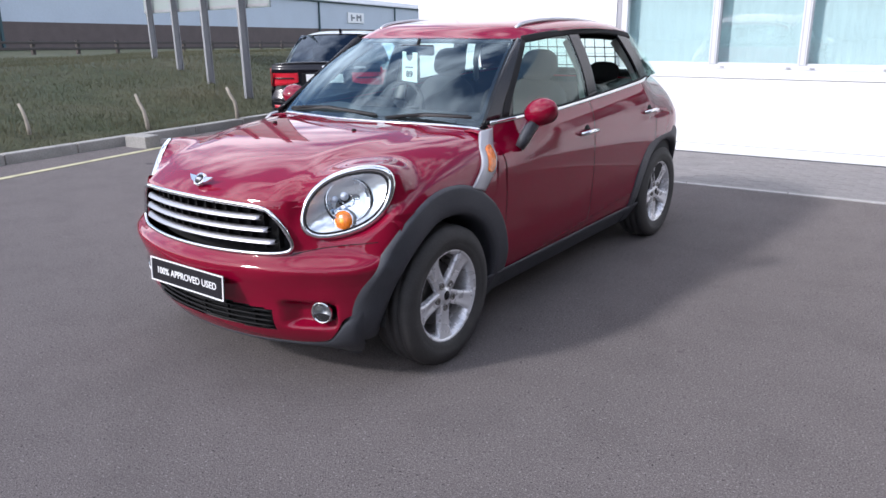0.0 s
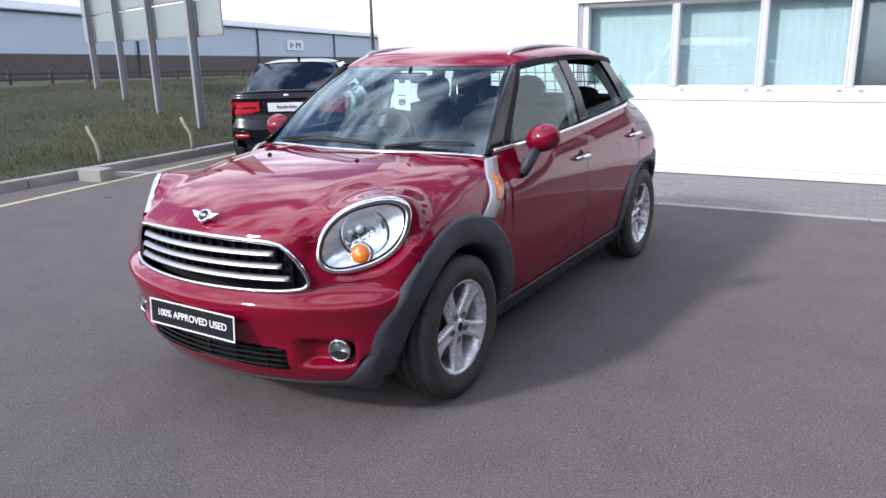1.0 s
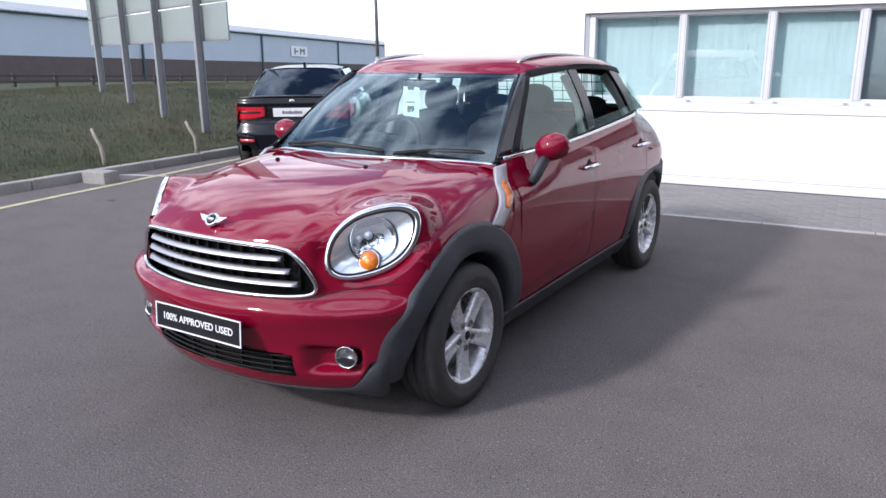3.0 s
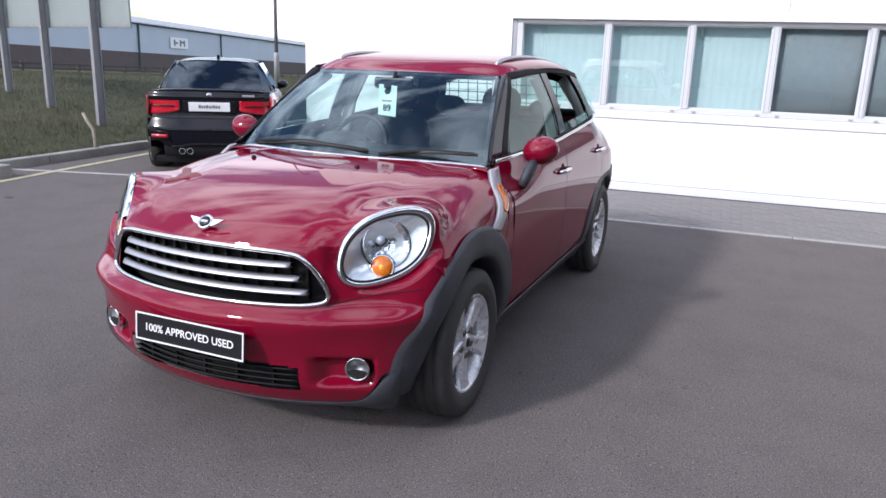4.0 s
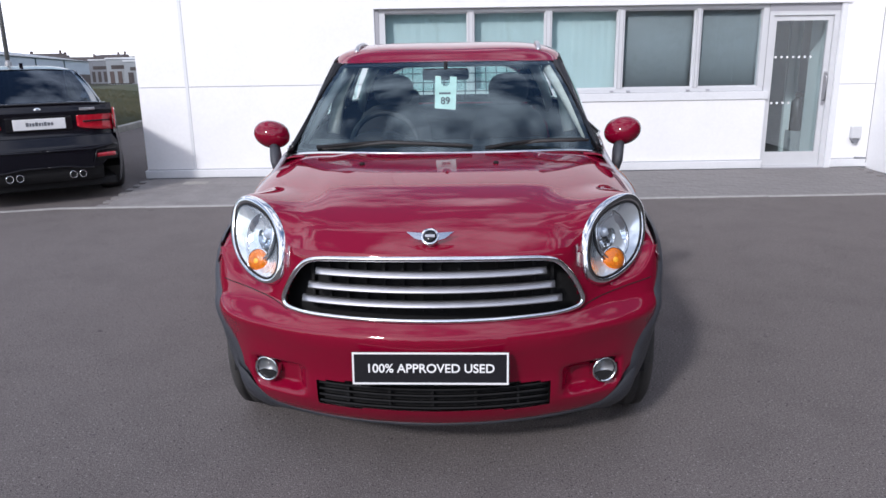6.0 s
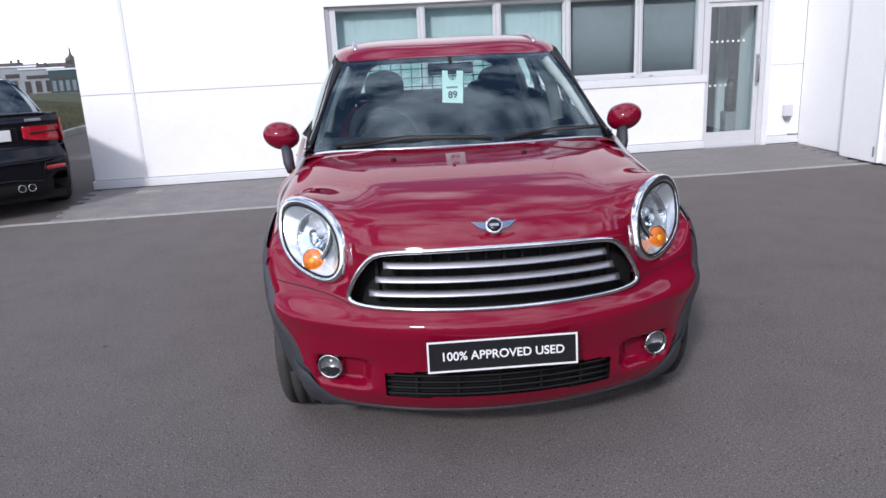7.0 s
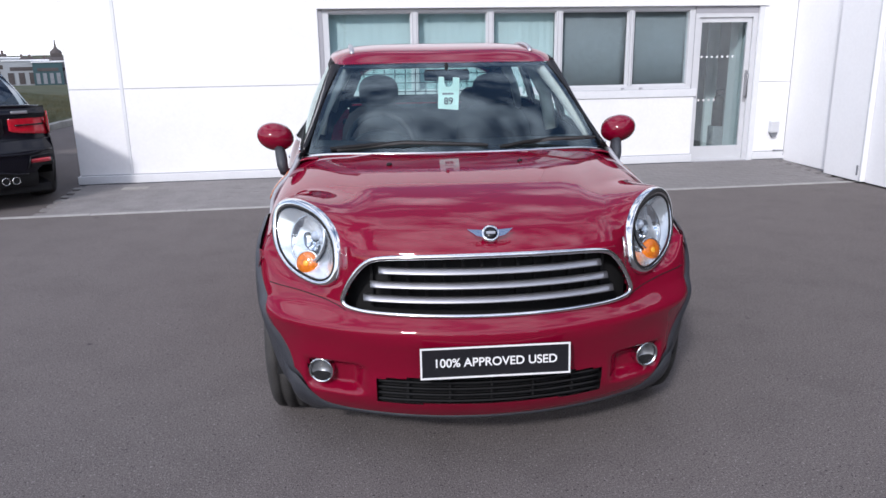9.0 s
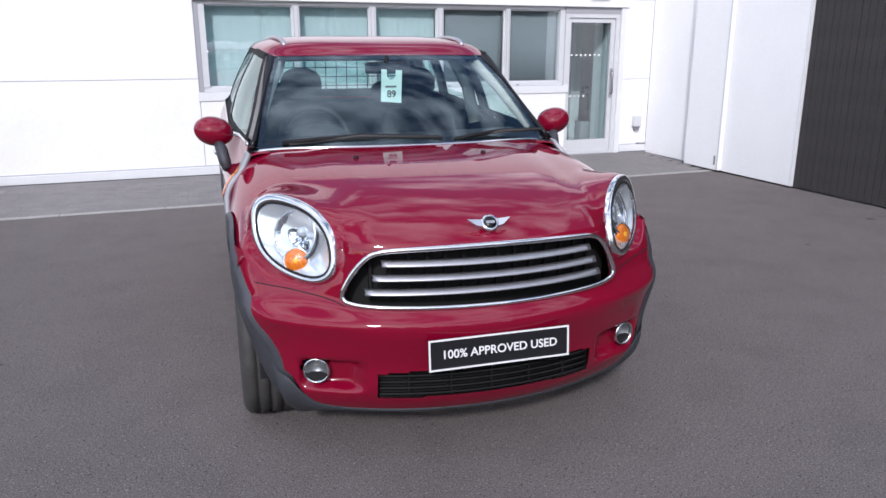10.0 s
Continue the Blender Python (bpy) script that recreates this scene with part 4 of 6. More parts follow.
part("front_bumper", grid("front_bumper", faired(bumper_pt, XS, BS, -0.008, 0.055, 0.680),
                          XS, BS, RED, keep=bumper_keep), car, "crimson painted front bumper")


def shut_z(x):
    return curve(abs(x), (0.50, 0.634), (0.56, 0.652), (0.66, 0.671), (0.74, 0.681), (0.84, 0.692))


for sgn in (1, -1):
    part("shut_line", tube("shut_line", [bumper_xyz(sgn * x, shut_z(x), 0.0005) for x in span(0.515, 0.815, 30)], 0.0018, DARK), car, "dark gap between bonnet and bumper")
def chin_pt(x, t):
    px, y, z = front_pt(x, lerp(chin_foot(x), chin_z(x) - 0.004, t), 0.004 - 0.016 * math.sin(math.pi * t) ** 0.8 + 0.05 * (1 - t) ** 2 * (1 - step01(0.5, 0.7, abs(x))))
    return px - math.copysign(tuck(y, z) * step01(0.72, 0.85, abs(x)), px), y, z


part("chin", grid("chin", chin_pt,
                  XS, span(0, 1, 16), TRIM, keep=lambda p: arch_d(p, 0) > 0.455), car, "black textured plastic chin")


# bonnet and wings: a clamshell from the grille to the windscreen
def bonnet_top(y):
    t = max(0.0, min(1.0, (y + 0.735) / 1.05))
    return 0.842 + 0.205 * (1 - (1 - t) ** 2.9) - 0.012 * math.sin(math.pi * t)


def bonnet(a, s):
    yc = lerp(-0.737, 0.30, s ** 1.35)
    th = a * math.pi / 2
    W = lerp(0.855, 0.863, min(1, s * 2.0))
    zt, zs = bonnet_top(yc), lerp(0.69, 0.74, s)
    m, k = lerp(5.0, 8.0, s), lerp(2.6, 2.75, s)
    x = W * math.copysign(abs(math.sin(th)) ** (2 / m), th)
    z = zs + (zt - zs) * abs(math.cos(th)) ** (2 / k)
    rear = 0.17 * (abs(x) / 0.735) ** 2 if abs(x) < 0.735 else 0.17 + 0.1 * (abs(x) - 0.735)
    y = yc + lerp(sweep(x) * recess(x, 0.9), rear, s)
    # raised centre panel and the soft bulges over the lamps
    z += 0.012 * math.exp(-(x / 0.47) ** 12) * min(1, s * 5)
    # ridge that runs back from beside each lamp
    z += 0.009 * math.exp(-((abs(x) - 0.425) / 0.030) ** 2) * min(1, s * 8) * (1 - step01(0.30, 0.70, s))
    return x, y, z


AS = [math.copysign(abs(t) ** 0.85, t) for t in span(-1, 1, 121)]


def not_lamp(p):
    return not (arch_d(p, 0) < 0.42 and abs(p.x) > 0.6) and not in_lamp(p)


BV = span(0, 1, 90)
part("bonnet", grid("bonnet", faired(bonnet, AS, BV, -0.003, 0.070, 0.60), AS, BV, RED, keep=not_lamp), car, "glossy crimson clamshell bonnet")
part("bonnet_seal", grid("bonnet_seal", lambda x, t: (x, lerp(0.285, 0.335, t) + 0.17 * (x / 0.735) ** 2, 1.026 + 0.016 * t - 0.026 * (x / .73) ** 6), span(-0.70, 0.70, 41), [0, 0.5, 1], DARK, thick=.004), car)
part("chrome_strip", tube("chrome_strip", [(x, 0.302 + 0.17 * (x / 0.735) ** 2, 1.054 - 0.022 * (x / .73) ** 6) for x in span(-0.735, 0.735, 41)], 0.0085, CHROME), car, "chrome strip below the windscreen")
for x in (-0.33, 0.24):
    part("washer_jet", lathe("washer_jet", [(0, 0), (0, .013), (.010, .009), (.012, 0)], DARK, 12, "z"), car, "", pose(x, 0.06, bonnet_top(0.06) + .008))


# sides
def side_keep(p):
    return arch_d(p, 0) > (0.50 if p.y < 0 else 0.455) and (p.y > -0.1 or abs(p.x) > 0.66) and arch_d(p, WB) > 0.44 and not in_lamp(p)


def side_panel(name, sgn, y0, y1, z0, top, material, n=40, nz=44, label=""):
    def f(y, t):
        z = lerp(z0, top(y), t)
        inset = 0.004 * step01(0.70, 0.80, z) if name == "wing_panel" else 0.0
        return sgn * (skin_x(y, z) - inset), y, z
    return part(name, grid(name, f, span(y0, y1, n), span(0, 1, nz), material, keep=side_keep), car, label)


for sgn in (1, -1):
    side_panel("front_door", sgn, 0.472, 1.452, 0.300, lambda y: belt_z(y), RED, 40, 50, "crimson front door")
    side_panel("rear_door", sgn, 1.459, 2.395, 0.300, lambda y: belt_z(y), RED, 60, 50, "crimson rear door")
    side_panel("rear_quarter", sgn, 2.402, 3.20, 0.34, lambda y: belt_z(min(y, 2.72)) - 0.40 * max(0.0, y - 2.72) ** 1.2, RED, 60, 50, "crimson rear quarter panel")
    side_panel("wing_panel", sgn, 0.25, 0.468, 0.315, lambda y: lerp(0.735, 1.045, step01(0.36, 0.46, y)), RED, 24, 50, "crimson wing panel behind the wheel")
    part("sill_trim", grid("sill_trim", lambda y, t: (sgn * (side_x(y, 0.34) + 0.004 - 0.085 * (1 - t) ** 1.2), y, lerp(0.185, 0.318, t)), span(0.34, 2.26, 30), span(0, 1, 9), TRIM, thick=.006), car, "black plastic sill trim")
    part("inner_side", grid("inner_side", lambda y, t: (sgn * (side_x(y, lerp(0.30, belt_z(y) - 0.02, t)) - 0.03), y, lerp(0.30, belt_z(y) - 0.02, t)), span(0.48, 3.0, 30), span(0, 1, 8), DARK), car)
    part("belt_chrome", tube("belt_chrome", [(sgn * (side_x(y, belt_z(y)) + 0.003), y, belt_z(y) + 0.006) for y in span(0.49, 2.60, 40)], 0.010, CHROME, flat=0.6), car, "chrome belt line")
    # side repeater grille, silver with an amber lens
    def strip(t, u, out):
        y = lerp(curve(t, (0, 0.398), (0.25, 0.342), (0.6, 0.264), (1, 0.166)), curve(t, (0, 0.500), (0.25, 0.446), (0.6, 0.374), (1, 0.268)), u)
        z = lerp(curve(t, (0, 1.040), (0.25, 0.982), (0.6, 0.902), (1, 0.812)), curve(t, (0, 1.044), (0.25, 0.972), (0.6, 0.880), (1, 0.780)), u)
        return sgn * (side_x(y, z) + out + 0.007 * math.sin(math.pi * u) ** 0.7), y, z
    scut = part("side_scuttle", grid("side_scuttle", lambda t, u: strip(t, u, 0.004), span(0, 1, 30), span(0, 1, 12), SILVER_PAINT, thick=0.02), car, "silver side scuttle panel")
    part("side_repeater", grid("side_repeater", lambda t, u: strip(lerp(0.24, 0.70, t), 0.56 + (u - 0.5) * 0.56 * max(0.0, 1 - (2 * t - 1) ** 6) ** 0.5, 0.007 + 0.004 * (1 - (2 * u - 1) ** 4)), span(0, 1, 24), span(0, 1, 9), AMBER), scut, "amber indicator repeater")
    # door handles
    for y, z in ((1.355, 0.925), (2.29, 0.95)):
        x = side_x(y, z)
        cup = part("handle_cup", lathe("handle_cup", [(0.001, 0.0), (0.001, 0.040), (-0.012, 0.045)], DARK, 20, "x"), car, "", pose(sgn * (x - .002), y, z) @ Matrix.Diagonal((sgn, 1, 0.9, 1)))
        part("door_handle", tube("door_handle", [(sgn * (x + .002), y - .095, z - .004), (sgn * (x + .030), y - .07, z), (sgn * (x + .036), y, z + .004), (sgn * (x + .030), y + .07, z), (sgn * (x + .002), y + .095, z - .002)],
                                 0.0125, CHROME), car, "chrome door handle")

# tail: panel, glass and bumper
part("tailgate", grid("tailgate", lambda x, z: (x, 3.22 - 0.30 * max(0, z - 0.62) ** 1.6 - 0.25 * (abs(x) / 0.8) ** 3, z), span(-0.60, 0.60, 40), span(0.30, 1.10, 24), RED), car)
part("tailgate_lining", grid("tailgate_lining", lambda x, z: (x, 3.17 - 0.30 * max(0, z - 0.62) ** 1.6 - 0.25 * (abs(x) / 0.8) ** 3, z), span(-0.60, 0.60, 20), span(0.30, 1.09, 12), DARK), car)
part("rear_bumper", grid("rear_bumper", lambda x, z: (x, 3.28 - 0.40 * (abs(x) / 0.75) ** 3, z), span(-0.72, 0.72, 30), span(0.2, 0.52, 8), TRIM), car)


# wheel arches in black plastic
def arch(sgn, cy, a0, a1, name):
    n, rs = 90, ((0.525, -0.006), (0.517, 0.008), (0.508, 0.010), (0.50, 0.010), (0.44, 0.013), (0.405, 0.011), (0.392, 0.003), (0.388, -0.02), (0.388, -0.20))

    def f(t, k):
        th = radians(lerp(a0, a1, t))
        r, dx = rs[int(k)]
        fade = 1.0
        if cy > 1:
            r = 0.388 + (r - 0.388) * 0.86
        y, z = cy + math.cos(th) * r, 0.325 + math.sin(th) * r
        z = max(z, 0.14)
        yb, zb = cy + math.cos(th) * max(r, 0.392), max(0.14, 0.325 + math.sin(th) * max(r, 0.392))
        x = min(skin_x(yb, min(zb, 0.86)), 0.866) + dx * fade - (tuck(yb, zb) - 0.006 * step01(104, 130, math.degrees(th)) + 0.008 * math.exp(-((math.degrees(th) - 98) / 13) ** 2) if cy == 0 else 0)
        return sgn * x, y, z
    return part(name, grid(name, f, span(0, 1, n), range(len(rs)), TRIM), car, "black plastic wheel arch")


for sgn in (1, -1):
    arch(sgn, 0, -18, 190, "wheel_arch")
    arch(sgn, WB, -15, 195, "wheel_arch")
    for cy in (0, WB):
        part("wheel_well", grid("wheel_well", lambda th, k: (sgn * (0.50, 0.50, 0.80)[k], cy + (0, 0.40, 0.40)[k] * math.cos(th), 0.30 + (0, 0.42, 0.42)[k] * math.sin(th)), span(0, math.pi, 25), range(3), DARK), car)
part("underbody", box("underbody", -0.60, 0.60, -0.30, 2.95, 0.20, 0.27, DARK, 0.02), car)


# wheels
def wheel_meshes():
    tyre = lathe("tyre", [(-0.10, 0.215), (-0.112, 0.235), (-0.116, 0.27), (-0.108, 0.305), (-0.092, 0.325), (-0.06, 0.332), (-0.058, 0.326), (-0.048, 0.326), (-0.046, 0.333), (-0.012, 0.333), (-0.010, 0.326), (0.0, 0.326), (0.002, 0.333),
                          (0.036, 0.333), (0.038, 0.326), (0.048, 0.326), (0.05, 0.332), (0.078, 0.327), (0.093, 0.308), (0.101, 0.28), (0.101, 0.262), (0.099, 0.258), (0.098, 0.245), (0.092, 0.226), (0.082, 0.216)], RUBBER, 72)
    rim = lathe("rim", [(-0.09, 0.20), (0.02, 0.190), (0.058, 0.196), (0.080, 0.208), (0.086, 0.216), (0.084, 0.222), (0.074, 0.222)], ALLOY, 72)
    disc = lathe("brake_disc", [(0.0, 0.0), (0.0, 0.150), (-0.02, 0.150), (-0.02, 0.0)], DISC, 40)
    bm = bmesh.new()
    # five twin-edged spokes that widen at the rim
    for k in range(5):
        m = Matrix.Rotation(2 * math.pi * k / 5 + 0.16, 4, "X")
        rows = []
        for r, w, x, dip in ((0.035, 0.034, 0.062, 0.004), (0.07, 0.034, 0.064, 0.008), (0.12, 0.034, 0.066, 0.010), (0.165, 0.038, 0.070, 0.008), (0.206, 0.052, 0.078, 0.000)):
            sect = [(-w, x - 0.030), (-w, x - 0.004), (-w * 0.8, x), (-w * 0.45, x), (0, x - dip), (w * 0.45, x), (w * 0.8, x), (w, x - 0.004), (w, x - 0.030)]
            rows.append([bm.verts.new(m @ Vector((px, py, r))) for py, px in sect])
        for a, b in zip(rows, rows[1:]):
            for i in range(len(a) - 1):
                bm.faces.new((a[i], a[i + 1], b[i + 1], b[i]))
    spokes = from_bm("spokes", bm, ALLOY, True)
    cap = lathe("hub_cap", [(0.045, 0.062), (0.058, 0.058), (0.062, 0.036), (0.068, 0.030), (0.070, 0.02), (0.071, 0.0)], ALLOY, 32)
    dot = lathe("hub_badge", [(0.0705, 0.022), (0.0725, 0.020), (0.073, 0)], GLOSS_BLACK, 24)
    bolt = lathe("wheel_bolt", [(0.050, 0.016), (0.0670, 0.016), (0.0675, 0.013), (0.060, 0.011), (0.060, 0.0)], DISC, 14)
    return tyre, rim, disc, spokes, cap, dot, bolt


WM = wheel_meshes()
for sgn in (1, -1):
    for cy, steer in ((0, 0), (WB, 0)):
        w = part("wheel", WM[1], car, "silver five-spoke alloy wheel with a black tyre", pose(sgn * 0.763, cy, WHEEL_R) @ Matrix.Diagonal((sgn, 1, 1, 1)) @ pose(0, 0, 0, 20 if cy else 21.8, 0, 0))
        for nm, me in zip(("tyre", "brake_disc", "spokes", "hub_cap", "hub_badge"), (WM[0], WM[2], WM[3], WM[4], WM[5])):
            part(nm, me, w)
        for k in range(5):
            t = 2 * math.pi * k / 5 + 0.16
            part("wheel_bolt", WM[6], w, "", pose(0, math.sin(t) * -0.060, math.cos(t) * 0.060))

# ---- front details ----
GY = lambda x: front_y(x, 0.74)


def rounded(poly, rounds):
    """Cuts the corners of a closed outline again and again."""
    for _ in range(rounds):
        out = []
        for i, p in enumerate(poly):
            q = poly[(i + 1) % len(poly)]
            out += [(p[0] * .75 + q[0] * .25, p[1] * .75 + q[1] * .25), (p[0] * .25 + q[0] * .75, p[1] * .25 + q[1] * .75)]
        poly = out
    return poly


def grille_ring():
    half = [(0.0, 0.637), (0.30, 0.639), (0.47, 0.644), (0.530, 0.664), (0.495, 0.742), (0.442, 0.815), (0.395, 0.836), (0.28, 0.842), (0.12, 0.846)]
    return rounded(half + [(0.0, 0.847)] + [(-x, z) for x, z in half[:0:-1]], 3)


grille = part("grille", tube("grille", [(x, front_y(x, z) - 0.004, z) for x, z in grille_ring()], 0.0095, CHROME, closed=True, up=Vector((0, 1, 0))), car, "chrome framed radiator grille with bright slats")
part("grille_backing", grid("grille_backing", lambda x, t: (x, GY(x) + 0.085, lerp(0.60, 0.86, t)), span(-0.53, 0.53, 20), [0, 1], DARK), grille)
for i in range(14):
    x = -0.416 + i * 0.064
    part("grille_bar", box("grille_bar", x - .005, x + .005, GY(x) + .06, GY(x) + .08, 0.645, 0.835, DARK), grille)
for z, xe in ((0.792, 0.390), (0.741, 0.420), (0.690, 0.446)):
    part("grille_slat", grid("grille_slat", lambda x, k: (x, GY(x) - 0.006 + (0.024, 0.010, -0.001, -0.003, 0.022)[k], z + (0.0105, 0.0100, -0.0040, -0.0080, -0.0095)[k]), span(-xe, xe, 40), range(5), SATIN, thick=.003), grille, "bright satin silver slat")
intake = part("lower_intake", grid("lower_intake", lambda x, t: (x, front_y(x, 0.36) + 0.05, lerp(0.28, 0.42, t)), span(-0.43, 0.43, 20), [0, 1], DARK), car, "black lower air intake with fine slats")
for z in (0.310, 0.333, 0.356, 0.379, 0.402):
    part("intake_slat", grid("intake_slat", lambda x, k: (x, front_y(x, 0.36) + (0.012, 0.008, 0.03)[k], z + (0.004, -0.002, -0.004)[k]), span(-0.405, 0.405, 24), range(3), DARK, thick=.003), intake)
for i in range(5):
    x = -0.30 + i * 0.15
    part("intake_rib", box("intake_rib", x - .004, x + .004, front_y(x, .36) + .024, front_y(x, .36) + .04, .296, .408, DARK), intake)

# plate with the dealer's words
PT = math.atan2(0.014, 0.109)
plate = part("number_plate", box("number_plate", -0.26, 0.26, -0.004, 0.004, -0.0555, 0.0555, PLATE_BLACK, 0.003), car, "black show plate lettered in white", pose(0, -0.797, 0.4885) @ Matrix.Rotation(-PT * 0.6, 4, "X"))
part("plate_border", frame_ring("plate_border", [(-0.26, -.0555), (.26, -.0555), (.26, .0555), (-.26, .0555)], [(-.254, -.0495), (.254, -.0495), (.254, .0495), (-.254, .0495)], lambda u, v, d: (u, -.0072 + d, v), .003, WHITE), plate)
letters("plate_letters", "100% APPROVED USED", 0.0424, WHITE, Matrix.Translation((0, -0.0062, -0.001)) @ Matrix.Rotation(math.pi / 2, 4, "X"), plate, "white words", bold=0.0006)

# winged badge in plain shapes
badge = part("badge", lathe("badge", [(0.0, 0.0), (-0.006, 0.022), (-0.008, 0.030), (0.004, 0.032)], CHROME, 32, "y"), car, "chrome winged badge", pose(0, -0.672, 0.906) @ Matrix.Rotation(radians(-42), 4, "X"))
part("disc", lathe("disc", [(-0.0085, 0.0), (-0.008, 0.023), (0, 0.024)], GLOSS_BLACK, 32, "y"), badge)
for s in (1, -1):
    part("badge_wing", prism("badge_wing", [(s * .028, .014), (s * .080, .018), (s * .064, .004), (s * .050, -.008), (s * .028, -.014)], lambda u, v, d: (u, -.005 + d, v), .008, CHROME), badge)
part("mark", box("mark", -.016, .016, -.0105, -.008, -.005, .005, SATIN), badge)

# ---- headlamps ----
def lamp_pt(u, v, d, sgn):
    p = HC + H1 * u + H2 * v + HN * d
    return Vector((sgn * p.x, p.y, p.z))


for sgn in (1, -1):
    ts = span(0, 2 * math.pi, 73)[:-1]
    HUP = Vector((sgn * HN.x, HN.y, HN.z))

    def rim_in(t):
        return -0.007 - 0.012 * max(0.0, math.cos(t - 0.7)) ** 1.5

    def bezel(t, k):
        u, v = egg(t, (0.016, 0.013, 0.006, 0.5 * rim_in(t), rim_in(t), rim_in(t))[k])
        return lamp_pt(u, v, (-0.006, 0.008, 0.0155, 0.0165, 0.012, 0.0)[k], sgn)
    lampo = part("headlamp", grid("headlamp", bezel, span(0, 2 * math.pi, 97), range(6), CHROME), car, "oval headlamp with chrome bezel and amber indicator")
    part("lamp_seal", tube("lamp_seal", [lamp_pt(*egg(t, rim_in(t) - 0.003), 0.011, sgn) for t in ts], 0.0042, DARK, closed=True, up=HUP), lampo)

    def shroud(t, r):
        u, v = egg(t, rim_in(t) - 0.004)
        return lamp_pt(u * r, v * r, 0.008 - 0.040 * (1 - r ** 2.6), sgn)
    part("shroud", grid("shroud", shroud, span(0, 2 * math.pi, 97), span(0.3, 1, 22), REFLECTOR), lampo, "silver lamp shroud")

    def cover(t, r):
        u, v = egg(t, rim_in(t) - 0.004)
        return lamp_pt(u * r, v * r, 0.014 + 0.016 * (1 - r * r), sgn)
    o = part("lamp_lens", grid("lamp_lens", cover, span(0, 2 * math.pi, 49), span(0, 1, 10), LENS_CLEAR), lampo, "clear domed lens")
    o.visible_shadow = False
    # round bowl with faceted reflector, bulb shields and flutes
    BU, BV2, BR = 0.004, 0.008, 0.090
    pr = part("projector", tube("projector", [lamp_pt(BU + BR * math.cos(t), BV2 + BR * math.sin(t), -0.008, sgn) for t in ts[::2]], 0.0045, CHROME, closed=True, up=HUP), lampo)
    part("bowl_gap", tube("bowl_gap", [lamp_pt(BU + (BR + 0.007) * math.cos(t), BV2 + (BR + 0.007) * math.sin(t), -0.016, sgn) for t in ts[::2]], 0.0035, DARK, closed=True, up=HUP), pr)

    def facet(t, r):
        n = math.floor(t / (2 * math.pi) * 14) * 0.9
        ring = math.floor(r * 3.999)
        return lamp_pt(BU + BR * r * math.cos(t), BV2 + BR * r * math.sin(t), -0.012 - 0.046 * (1 - r * r) + 0.0045 * math.sin(n * 2.3 + ring * 1.7) * (1 - r ** 6), sgn)
    part("projector_bowl", grid("projector_bowl", facet, span(0, 2 * math.pi, 113), span(0, 1, 25), BOWL, smooth=False), pr, "faceted bright reflector bowl")
    for bu, bv, br in ((-0.010, 0.028, 0.019), (-0.052, 0.022, 0.015)):
        part("bulb_cap", grid("bulb_cap", lambda t, r: lamp_pt(bu + br * r * math.cos(t), bv + br * r * math.sin(t), -0.034 + 1.1 * br * math.sqrt(max(0, 1 - r * r)), sgn), span(0, 2 * math.pi, 25), span(0, 1, 7), BULB), pr)
        part("bulb_ring", tube("bulb_ring", [lamp_pt(bu + br * 1.1 * math.cos(t), bv + br * 1.1 * math.sin(t), -0.034, sgn) for t in ts[::3]], 0.0025, DARK, closed=True, sides=6, up=HUP), pr)
    for k in range(8):
        uu = -0.045 + k * 0.0125
        part("flute", tube("flute", [lamp_pt(uu, 0.088 - 5 * uu * uu, -0.014, sgn), lamp_pt(uu, 0.056, -0.034, sgn)], 0.0030, CHROME if k % 2 else GREY_PRINT, sides=6), pr)
    IU, IV = -0.032, -0.074
    IC, IN = lamp_pt(IU, IV, -0.006, sgn), Vector((sgn * 0.30, -0.90, 0.28)).normalized()
    IX = Vector((sgn * 0.95, 0.31, 0)).normalized()
    IZ = IN.cross(IX) * (1 if IN.cross(IX).z > 0 else -1)

    def ind_pt(r, t, d):
        return IC + IX * (r * math.cos(t)) + IZ * (r * math.sin(t)) + IN * d
    ind = part("indicator", grid("indicator", lambda t, r: ind_pt(0.042 * r, t, 0.018 * math.sqrt(max(0, 1 - r * r))), span(0, 2 * math.pi, 33), span(0, 1, 8), AMBER), lampo, "round amber indicator")
    part("indicator_ring", tube("indicator_ring", [ind_pt(0.0445, t, 0.001) for t in ts[::2]], 0.004, CHROME, closed=True, up=IN), ind)
    part("indicator_core", grid("indicator_core", lambda t, r: ind_pt(0.011 * r, t, 0.0170 + 0.003 * math.sqrt(max(0, 1 - r * r))), span(0, 2 * math.pi, 17), span(0, 1, 4), AMBER_CORE), ind)
    part("indicator_well", grid("indicator_well", lambda t, k: ind_pt((0.0445, 0.050)[k], t, (0.0, -0.030)[k]), span(0, 2 * math.pi, 33), range(2), DISC), ind)
    # fog lamps
    fy = front_y(0.613, 0.39) + 0.012
    fm = pose(sgn * 0.613, fy, 0.392) @ Matrix.Rotation(radians(sgn * 16), 4, "Z")
    fog = part("fog_lamp", lathe("fog_lamp", [(0.06, 0.0), (0.06, 0.042), (0.0, 0.048), (-0.008, 0.046), (-0.007, 0.042), (0.01, 0.038)], CHROME, 32, "y"), car, "round chrome ringed fog lamp", fm)
    part("fog_reflector", lathe("fog_reflector", [(0.03, 0.0), (0.028, 0.015), (0.006, 0.039)], SATIN, 32, "y"), fog)
    part("fog_lens", lathe("fog_lens", [(-0.016, 0.0), (-0.012, 0.025), (0.002, 0.041)], LENS_CLEAR, 32, "y"), fog).visible_shadow = False
